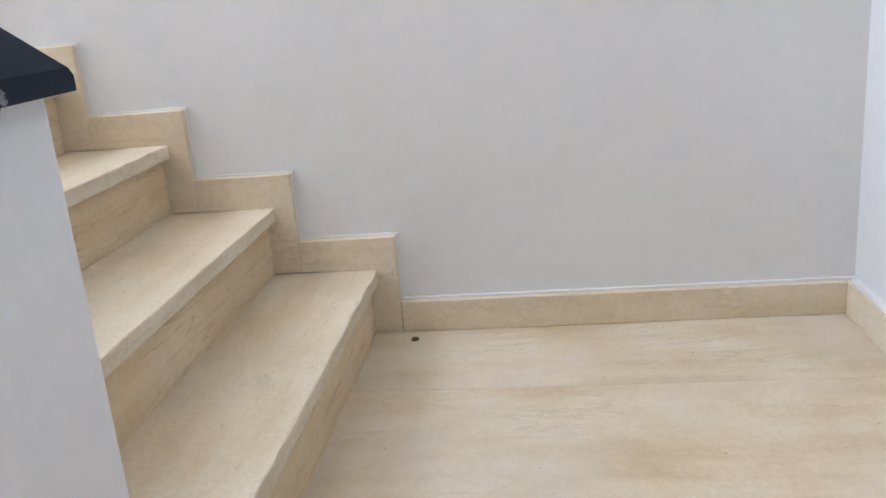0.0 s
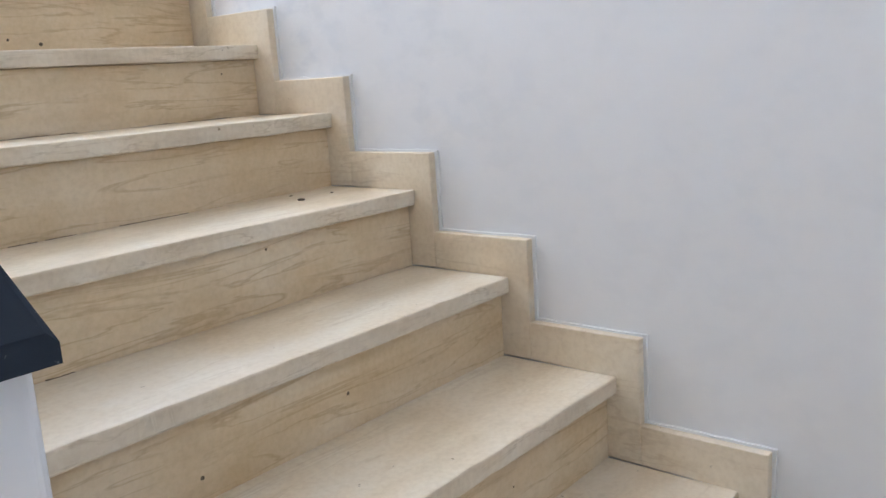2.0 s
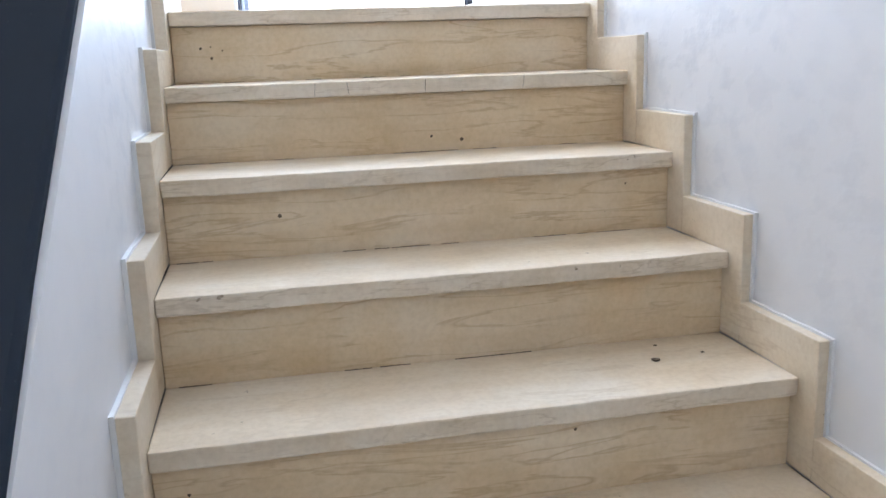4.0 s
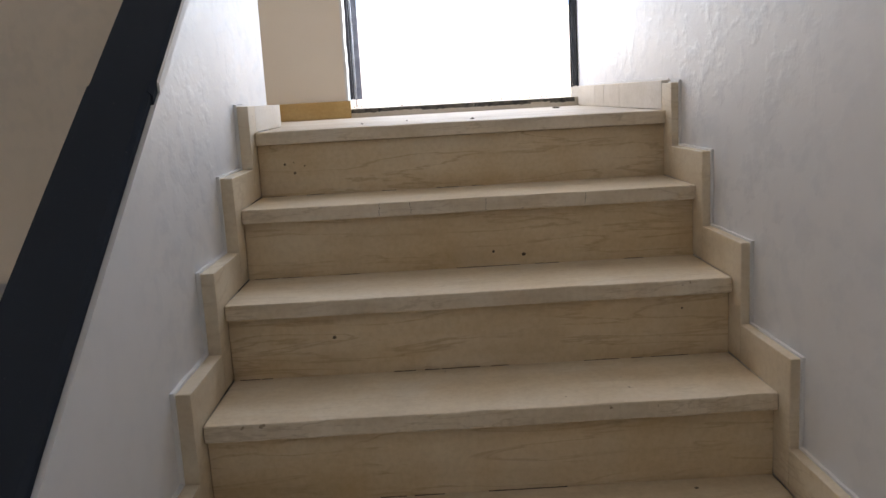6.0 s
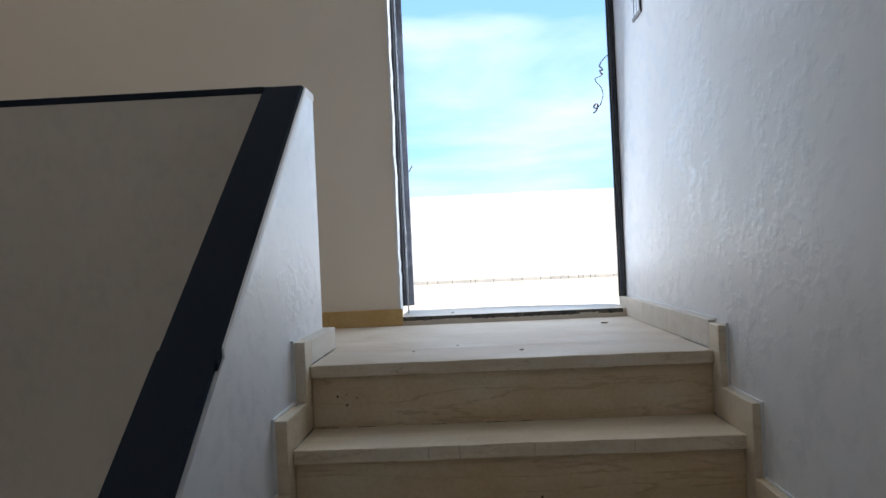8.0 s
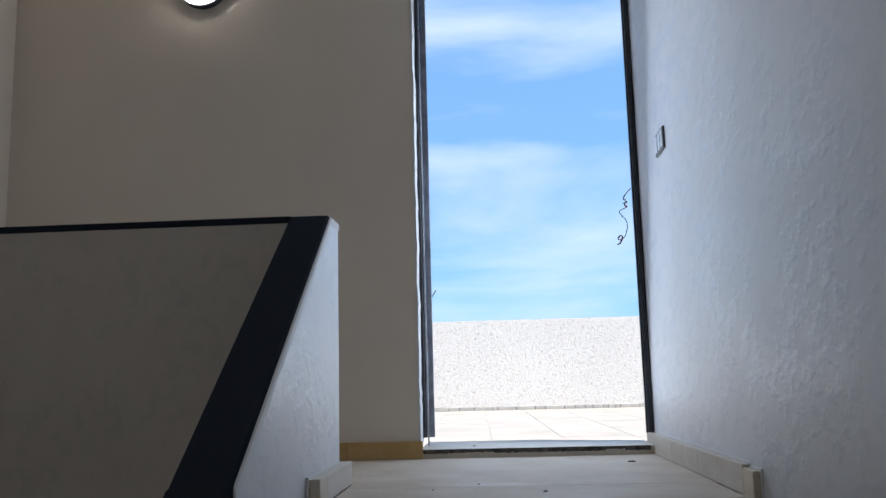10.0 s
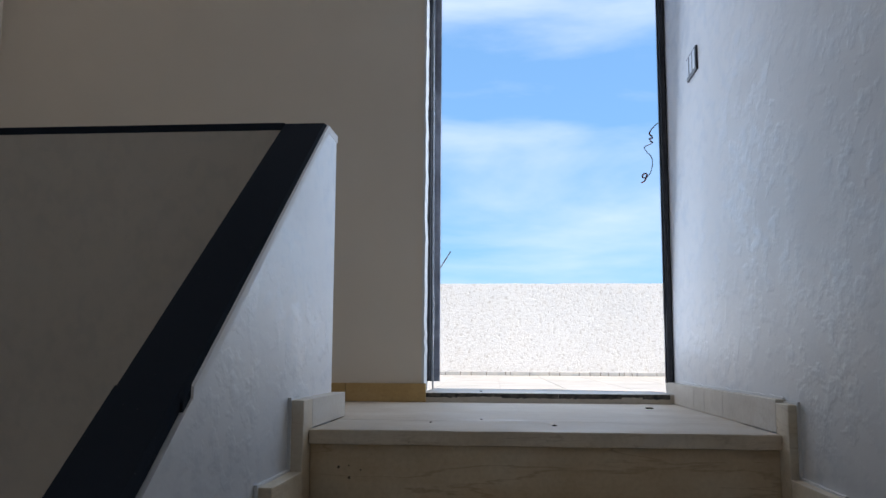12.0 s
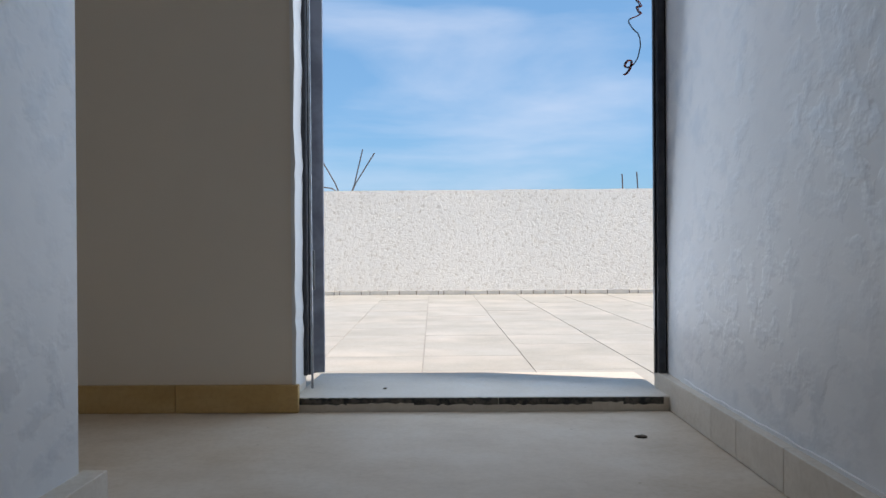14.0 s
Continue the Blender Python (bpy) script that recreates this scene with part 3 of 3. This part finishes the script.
for i, (x, z, s) in enumerate(((-0.186, 0.800, 0.010), (-0.198, 0.807, 0.008), (-0.178, 0.792, 0.006), (-0.208, 0.796, 0.007))):
    bm = bmesh.new()
    bmesh.ops.create_icosphere(bm, subdivisions=2, radius=s)
    for v in bm.verts:
        k = 1 + 0.8 * noise.noise(v.co * (2.4 / s) + Vector((i * 3.7, 0, 0)))
        v.co = Vector((v.co.x * k, v.co.y * 0.22, v.co.z * k * 0.8))
    bmesh.ops.translate(bm, vec=(x, CY0 - 0.0045, z), verts=bm.verts[:])
    part("paint_chip", bm, M_CHIP, coping, "grey chipped paint at the mitre")

# lower flight, going down from the half landing
lower = thing("lower_staircase", "cream limestone steps leading down from the half landing", "staircase")
for k in range(0, 10):
    y = 1.30 + G * k
    z = -R * k
    if k:
        stone_slab("tread", X_FAR, LX0, LX0, y - G - OVER, y, z - 0.036, z, M_TREAD, lower, 0.004)
    stone_slab("riser", X_FAR, LX0, LX0, y - OVER - 0.02, y - OVER, z - R + 0.001, z - 0.037, M_RISER, lower, 0.0015)

# ---------------------------------------------------------------- landing paving
paving = thing("floor_half_landing", "polished cream stone slabs of the half landing", "floor", kind="structure")
xs = [X_FAR, -1.36, -0.82, -0.28, 0.26, 0.795, wall_x(0.6)]
for i, (a, b) in enumerate(zip(xs, xs[1:])):
    ys = [Y_END, Y1 + OVER + 0.012] if i == len(xs) - 2 else [Y_END, Y1 + OVER + 0.012 if b > -0.2 else 1.295]
    for c, d in zip(ys, ys[1:]):
        stone_slab("paving_slab", a, b - 0.0015, b - 0.0015, c, d - 0.0015, -0.03, 0.0, M_FLOOR_Y, paving, 0.001)

paving = thing("floor_landing", "dusty cream stone slabs of the upper landing", "floor", kind="structure")
y = tread_y(N)
stone_slab("nosing_slab", XLS, face_x(y), face_x(y + 0.33), y, y + 0.33, TOP - 0.036, TOP, M_FLOOR, paving, 0.004, 0.005, 11, M_NOSING)
stone_slab("paving_slab", XLS, wall_x(3.45), wall_x(3.45), y + 0.331, P_Y1 + 0.02, TOP - 0.03, TOP, M_FLOOR, paving, 0.0006)
stone_slab("paving_slab", X_FAR, wall_x(4.0), wall_x(4.2), P_Y1 + 0.0205, Y_DOOR, TOP - 0.03, TOP, M_FLOOR, paving, 0.0006)

# ---------------------------------------------------------------- roof door
TH = TOP + 0.037
sill = thing("door_threshold", "worn stone threshold with a broken black front edge", "threshold", kind="structure")
bm = bmesh.new()
box(bm, DX0, wall_x(4.4) - 0.022, Y_DOOR - 0.001, 4.80, TOP - 0.06, TH)
soften(bm, 0.003, 1)
part("threshold_stone", bm, M_SKIRT_TOP, sill)
x = DX0 + 0.006
while x < 1.02:
    w = 0.03 + 0.12 * random.random()
    bm = bmesh.new()
    h = 0.012 + 0.008 * random.random()
    n = max(3, int(w / 0.012))
    top = [(x + w * j / n, TH - 0.0015 + 0.002 * noise.noise((x * 9 + j, 1.0, 2.0))) for j in range(n + 1)]
    bot = [(x + w * j / n, TH - h - 0.004 * noise.noise((x * 9 + j * 0.9, 5.0, 2.0))) for j in range(n + 1)]
    loop = top + list(reversed(bot))
    solid(bm, [(a, Y_DOOR - 0.004, c) for a, c in loop], [(a, Y_DOOR + 0.001, c) for a, c in loop])
    part("black_edge", bm, M_TAR, sill, "flaking black sealant")
    x += w + 0.006 * random.random() ** 3 - 0.004

door = thing("door_1", "open dark metal roof door with barred transom above", "door", kind="structure")
FY0, FY1 = 4.475, 4.535
JB = TOP + 0.078                        # feet of the frame
HEAD0, HEAD1 = 3.612, 3.665
for x0, x1 in ((DX0 - 0.012, DX0 + 0.018), (1.105, 1.128)):
    bm = bmesh.new()
    box(bm, x0, x1, FY0, FY1, JB, DZ1)
    soften(bm, 0.003, 1)
    jamb = part("door_jamb", bm, M_FRAME, door)
    bm = bmesh.new()
    box(bm, x0 - 0.0 if x0 < 0.5 else x0 - 0.006, x1 + 0.004 if x0 < 0.5 else x1, FY0 + 0.018, FY0 + 0.032, JB, HEAD0)
    part("jamb_stop", bm, M_FRAME, jamb)
bm = bmesh.new()
box(bm, DX0 + 0.026, 1.097, FY0, FY1, HEAD0, HEAD1)
soften(bm, 0.003, 1)
part("door_head", bm, M_FRAME, door)
bm = bmesh.new()
box(bm, DX0 + 0.026, 1.097, FY0, FY1, DZ1 - 0.04, DZ1)
part("transom_head", bm, M_FRAME, door)
for x in (0.335, 0.385, 0.575, 0.625, 0.80, 0.85, 0.99):
    bm = bmesh.new()
    box(bm, x - 0.007, x + 0.007, FY0 + 0.02, FY0 + 0.034, HEAD1 + 0.002, DZ1 - 0.04)
    part("transom_bar", bm, M_FRAME, door)
for z in (HEAD1 + 0.022, DZ1 - 0.075):
    bm = bmesh.new()
    box(bm, DX0 + 0.027, 1.096, FY0 + 0.012, FY0 + 0.022, z - 0.006, z + 0.006)
    part("transom_bar", bm, M_FRAME, door)
# the leaf, swung out past a right angle; its edge faces the stairs
leaf_w, leaf_t = 0.90, 0.042
turn = pose(0.146, 4.545, 0, 0, 0, 104)
bm = bmesh.new()
box(bm, 0.0, leaf_w, -leaf_t, 0.0, TOP + 0.075, HEAD0 - 0.025)
soften(bm, 0.003, 1)
bmesh.ops.transform(bm, matrix=turn, verts=bm.verts[:])
leaf = part("door_leaf", bm, M_LEAF, door, "dark blue-grey metal door leaf")
for z in (1.75, 2.6, 3.4):
    bm = bmesh.new()
    tube(bm, [(0.158, 4.512, z), (0.158, 4.512, z + 0.11)], 0.009, 10)
    part("hinge", bm, M_FRAME, leaf)
bm = bmesh.new()
tube(bm, [(0.165, 4.468, TOP + 0.045), (0.162, 4.468, 2.4), (0.159, 4.468, 3.58)], 0.0035, 8)
part("door_bolt_rod", bm, M_STEEL, door, "thin pale steel rod beside the jamb")

# ---------------------------------------------------------------- round wall lamp
lamp = thing("wall_lamp", "round white lit wall lamp with a thin dark rim", "lamp")
bm = bmesh.new()
LC = Vector((-0.824, Y_DOOR, 3.60))


def disc(bm, radius, y0, y1, sides=48, dome=0.0):
    rings = []
    steps = 6 if dome else 1
    outline = [(radius, y0), (radius, y1)] + [(radius * math.cos(a), y1 - dome * math.sin(a)) for a in [math.pi / 2 * j / steps for j in range(1, steps)]]
    for r, y in outline:
        rings.append([bm.verts.new(LC + Vector((r * math.cos(2 * math.pi * j / sides), y, r * math.sin(2 * math.pi * j / sides)))) for j in range(sides)])
    for a, b in zip(rings, rings[1:]):
        for j in range(sides):
            bm.faces.new((a[j], a[(j + 1) % sides], b[(j + 1) % sides], b[j]))
    bm.faces.new(rings[-1])
    bm.faces.new(list(reversed(rings[0])))


disc(bm, 0.116, 0.0, -0.040)
soften(bm, 0.002, 1)
part("lamp_rim", bm, M_DARK, lamp, "thin dark rim")
bm = bmesh.new()
disc(bm, 0.110, -0.041, -0.046, dome=0.012)
part("diffuser", bm, M_LAMP, lamp, "glowing white diffuser", smooth=True)

# ---------------------------------------------------------------- switch box
switch = thing("switch_box", "open electrical switch box in the plaster wall", "switch")
sx = wall_x(3.97)
turn = pose(sx, 3.975, 2.655, 0, 0, 0)
# dark margins of the body also paint the shadow gaps beside and below the rockers
bm = bmesh.new()
box(bm, -0.007, 0.004, -0.078, 0.078, -0.043, 0.043)
soften(bm, 0.002, 1)
bmesh.ops.transform(bm, matrix=turn, verts=bm.verts[:])
part("switch_body", bm, M_DARK, switch, "dark switch body that also draws the shadow gaps round the rockers")
for y0, y1, z0, z1 in ((-0.064, -0.030, -0.030, 0.036), (-0.014, 0.020, -0.030, 0.036), (0.040, 0.071, -0.030, 0.036)):
    bm = bmesh.new()
    box(bm, -0.0085, -0.006, y0, y1, z0, z1)
    soften(bm, 0.001, 1)
    bmesh.ops.transform(bm, matrix=turn, verts=bm.verts[:])
    part("switch_rocker", bm, M_PLASTIC, switch)

# ---------------------------------------------------------------- loose wire at the door frame
wire = thing("loose_wire", "thin curled red and black wire hanging from the door frame", "wire")
bends = [(1.079, 2.605), (1.060, 2.588), (1.047, 2.572), (1.040, 2.556), (1.051, 2.548), (1.054, 2.538), (1.040, 2.536), (1.046, 2.527), (1.054, 2.520), (1.036, 2.508), (1.020, 2.500), (1.029, 2.484),
         (1.043, 2.464), (1.051, 2.440), (1.052, 2.420), (1.045, 2.396), (1.030, 2.374), (1.014, 2.369), (1.008, 2.378), (1.016, 2.387), (1.026, 2.382), (1.022, 2.366), (1.012, 2.352), (1.000, 2.345)]
pts = []
for i in range(len(bends) - 1):
    a, b, c, d = (Vector(bends[min(max(i + q, 0), len(bends) - 1)]) for q in (-1, 0, 1, 2))
    for q in range(4):
        u = q / 4
        p = 0.5 * (2 * b + (c - a) * u + (2 * a - 5 * b + 4 * c - d) * u * u + (3 * b - a - 3 * c + d) * u ** 3)
        pts.append((p.x + 0.028, 4.565 + 0.008 * math.sin(i * 1.9 + u), p.y))
bm = bmesh.new()
tube(bm, pts, 0.0019, 6)
part("black_strand", bm, M_WIRE, wire, smooth=True)
bm = bmesh.new()
tube(bm, [(p[0] + 0.003, p[1] - 0.003, p[2] + 0.001) for p in pts[4:40]], 0.0015, 6)
part("red_strand", bm, M_REDWIRE, wire, "red insulated strand", smooth=True)
bm = bmesh.new()
tube(bm, [(p[0] + 0.003, p[1] - 0.003, p[2] - 0.001) for p in pts[66:]], 0.0019, 6)
part("red_strand", bm, M_REDWIRE, wire, "red insulated strand", smooth=True)

# ---------------------------------------------------------------- roof terrace
T_Z = 1.425
P_Y, P_TOP = 10.0, 2.386
bm = bmesh.new()
box(bm, -6.0, 7.0, WALL_OUT, 10.25, T_Z - 0.3, T_Z - 0.0022)
structure("terrace_slab", bm, M_JOINT, "cement bed under the terrace tiles", "floor")
bm = bmesh.new()
box(bm, -6.0, 7.0, P_Y, P_Y + 0.2, T_Z - 0.01, P_TOP)
bmesh.ops.subdivide_edges(bm, edges=[e for e in bm.edges if abs(e.verts[0].co.x - e.verts[1].co.x) > 1], cuts=160)
for v in bm.verts:
    if v.co.z > P_TOP - 0.01:
        v.co.z += 0.006 * noise.noise((v.co.x * 3, 1, 1)) + 0.004 * noise.noise((v.co.x * 17, 2, 1))
structure("terrace_parapet", bm, M_ROUGH, "pale roughcast plaster parapet of the roof terrace", "parapet")
for x0, x1, nm in ((-6.2, -6.0, "terrace_parapet_west"), (7.0, 7.2, "terrace_parapet_east")):
    bm = bmesh.new()
    box(bm, x0, x1, WALL_OUT, P_Y + 0.2, T_Z - 0.3, P_TOP)
    structure(nm, bm, M_ROUGH, "pale roughcast plaster parapet of the roof terrace", "parapet")
bm = bmesh.new()
box(bm, -400, 400, -400, 400, -5.2, -5.0)
structure("ground", bm, M_GROUND, "dry ground far below the roof", "ground")


def rebar(pts):
    bars = thing("rebar", "thin rusty reinforcing bar sticking out of the parapet", "rebar", group="bars on the parapet")
    bm = bmesh.new()
    tube(bm, [(p + 0.09, q, r) for p, q, r in pts], 0.006, 6)
    part("bar", bm, M_RUST, bars)


ry = P_Y + 0.08
for pts in ([(-0.50, ry, P_TOP - 0.02), (-0.47, ry, P_TOP + 0.06), (-0.39, ry, P_TOP + 0.39)], [(-0.50, ry + 0.02, P_TOP - 0.02), (-0.46, ry, P_TOP + 0.07), (-0.28, ry, P_TOP + 0.355)],
            [(-0.61, ry, P_TOP - 0.02), (-0.65, ry, P_TOP + 0.08), (-0.80, ry, P_TOP + 0.34)], [(-0.61, ry, P_TOP - 0.02), (-0.68, ry, P_TOP + 0.03), (-0.82, ry, P_TOP + 0.05)],
            [(2.02, ry, P_TOP - 0.02), (2.015, ry, P_TOP + 0.14)], [(2.16, ry, P_TOP - 0.02), (2.15, ry, P_TOP + 0.16)]):
    rebar(pts)

# bits of dirt on the floors
def crumb(x, y, z, size, seed):
    bm = bmesh.new()
    bmesh.ops.create_icosphere(bm, subdivisions=2, radius=size)
    for v in bm.verts:
        k = 1 + 0.6 * noise.noise(v.co * (2.2 / size) + Vector((seed * 3.3, 0, 0)))
        v.co = Vector((v.co.x * k * 1.3, v.co.y * k, max(-0.0015, v.co.z * k * 0.45)))
    bmesh.ops.translate(bm, vec=(x, y, z + 0.0015), verts=bm.verts[:])
    tagged(part("dirt_crumb", bm, M_DIRT, smooth=True), "small dark crumb of dirt on the stone", "dirt", "crumbs on the floor")


for i, (x, y, z, s) in enumerate(((1.086, 1.209, 0, 0.010), (0.922, 2.212, 0.72, 0.007), (0.958, 2.290, 0.72, 0.003), (1.030, 2.228, 0.72, 0.003), (0.967, 4.058, TOP, 0.010), (0.600, 3.255, TOP, 0.005),
                                  (0.270, 3.324, TOP, 0.003), (0.403, 3.450, TOP, 0.003), (0.36, 4.50, TH, 0.005))):
    crumb(x, y, z, s, i)

# drilled holes and dark knocks in the risers
def knock(x, k, z, size, seed):
    bm = bmesh.new()
    bmesh.ops.create_icosphere(bm, subdivisions=1, radius=size)
    for v in bm.verts:
        kk = 1 + 0.7 * noise.noise(v.co * (2 / size) + Vector((seed * 2.7, 0, 0)))
        v.co = Vector((v.co.x * kk * 0.65, v.co.y * 0.1, v.co.z * kk * 0.65))
    bmesh.ops.translate(bm, vec=(x, tread_y(k) + OVER, z), verts=bm.verts[:])
    part("pit", bm, M_DIRT, stairs, "small dark pit in the stone")


for i, (x, k, z, s) in enumerate(((0.067, 8, 1.348, 0.006), (0.093, 8, 1.324, 0.006), (0.121, 8, 1.342, 0.004), (0.092, 8, 1.352, 0.003), (0.615, 7, 1.118, 0.006), (0.691, 7, 1.106, 0.009), (0.231, 6, 0.989, 0.007),
                                  (1.018, 6, 1.010, 0.004), (0.049, 4, 0.630, 0.005), (0.709, 4, 0.663, 0.005), (0.35, 3, 0.40, 0.006), (0.66, 3, 0.43, 0.006), (0.80, 2, 0.26, 0.004))):
    knock(x, k, z, s, i)

# hairline cracks across the nosing of the last tread, and gaps in the grout under risers
def crack(k, x, z0, z1, lean):
    bm = bmesh.new()
    y = tread_y(k) - 0.0006
    n = 5
    path = [(x + lean * i / n + 0.0016 * noise.noise((x * 50, i * 1.7, k)), z0 + (z1 - z0) * i / n) for i in range(n + 1)]
    loop = [(a - 0.0004, z) for a, z in path] + [(a + 0.0004, z) for a, z in reversed(path)]
    solid(bm, [(a, y, z) for a, z in loop], [(a, y + 0.003, z) for a, z in loop])
    part("crack", bm, M_DIRT, stairs, "hairline crack in the nosing")


for x, lean in ((0.335, 0.002), (0.415, -0.003), (0.60, 0.001), (0.845, 0.004)):
    crack(7, x, R * 7 - 0.032, R * 7 - 0.003, lean)


def grout_gap(k, x, w, seed):
    bm = bmesh.new()
    y, z = tread_y(k) + OVER, R * (k - 1)
    n = max(3, int(w / 0.006))
    top = [(x + w * i / n, z + 0.0012 + 0.0014 * noise.noise((seed * 2.1, i * 1.3, 0.4))) for i in range(n + 1)]
    loop = top + [(a, z + 0.0002) for a, _ in reversed(top)]
    solid(bm, [(a, y - 0.0025, c) for a, c in loop], [(a, y + 0.002, c) for a, c in loop])
    part("grout_gap", bm, M_DIRT, stairs, "dark crumbled grout under the riser")


for i, (k, x, w) in enumerate(((6, 0.36, 0.05), (6, 0.43, 0.03), (6, 0.48, 0.07), (6, 0.58, 0.04), (7, 0.52, 0.05), (7, 0.60, 0.08), (7, 0.72, 0.06), (7, 0.10, 0.03), (8, 0.12, 0.05), (8, 0.33, 0.04), (8, 0.58, 0.03),
                               (5, 0.02, 0.06), (5, 0.55, 0.05), (4, 0.03, 0.09), (4, 0.25, 0.05))):
    grout_gap(k, x, w, i)

shake = random.Random(5)
for k in range(5, N + 1):
    x = 0.01
    while x < 1.05:
        w = 0.02 + 0.07 * shake.random()
        if shake.random() < 0.35:
            grout_gap(k, x, w, 40 + k + x)
        x += w + 0.03 * shake.random()

# ---------------------------------------------------------------- tiles of the terrace and of its skirting
tiles = thing("terrace_paving", "sunlit pale square tiles of the roof terrace", "paving", kind="structure")
T = 0.40
ASKEW = radians(1.5)


def tile_mesh(w, d, h, name, mat):
    bm = bmesh.new()
    box(bm, -w / 2, w / 2, -d / 2, d / 2, -h, 0)
    return mesh_from(bm, name, mat)


me = tile_mesh(T - 0.005, T - 0.0008, 0.02, "terrace_tile", M_TERRACE)
rest = bmesh.new()
for i in range(-15, 17):
    for j in range(-1, 13):
        u, v = T * (i + 0.5), T * (j + 0.5)
        cx, cy = 0.435 + u * math.cos(ASKEW) + v * math.sin(ASKEW) * -1, 5.20 + v * math.cos(ASKEW) + u * math.sin(ASKEW)
        if cy + T / 2 > P_Y + 0.19 or cy - T / 2 < WALL_OUT + 0.01 or cx > 6.7 or cx < -5.7:
            continue
        dz = 0.0006 * noise.noise((i * 3.1, j * 2.3, 0.5))
        if -5 <= i <= 7:
            o = new("tile", me)
            o.parent = tiles
            o.matrix_basis = pose(cx, cy, T_Z + dz, 0, 0, math.degrees(ASKEW))
        else:
            corner = [(cx + a * math.cos(ASKEW) - b * math.sin(ASKEW), cy + a * math.sin(ASKEW) + b * math.cos(ASKEW)) for a, b in ((-0.198, -0.199), (0.198, -0.199), (0.198, 0.199), (-0.198, 0.199))]
            solid(rest, [(p, q, T_Z - 0.02) for p, q in corner], [(p, q, T_Z + dz) for p, q in corner])
tagged(part("outer_tiles", rest, M_TERRACE, tiles), kind="stuff")

strip = thing("parapet_skirting", "narrow grey tile pieces along the foot of the parapet", "skirting", kind="structure")
bm = bmesh.new()
box(bm, -1.6, 3.2, P_Y - 0.006, P_Y + 0.002, T_Z + 0.001, T_Z + 0.036)
part("mortar_bed", bm, M_DIRT, strip)
x = -1.6
while x < 3.2:
    w = random.choice((0.05, 0.08, 0.11, 0.16, 0.20))
    bm = bmesh.new()
    box(bm, x, x + w - 0.007, P_Y - 0.014, P_Y + 0.002, T_Z + 0.001, T_Z + 0.034 + 0.004 * random.random())
    soften(bm, 0.002, 1)
    part("tile_piece", bm, M_GREYTILE, strip)
    x += w
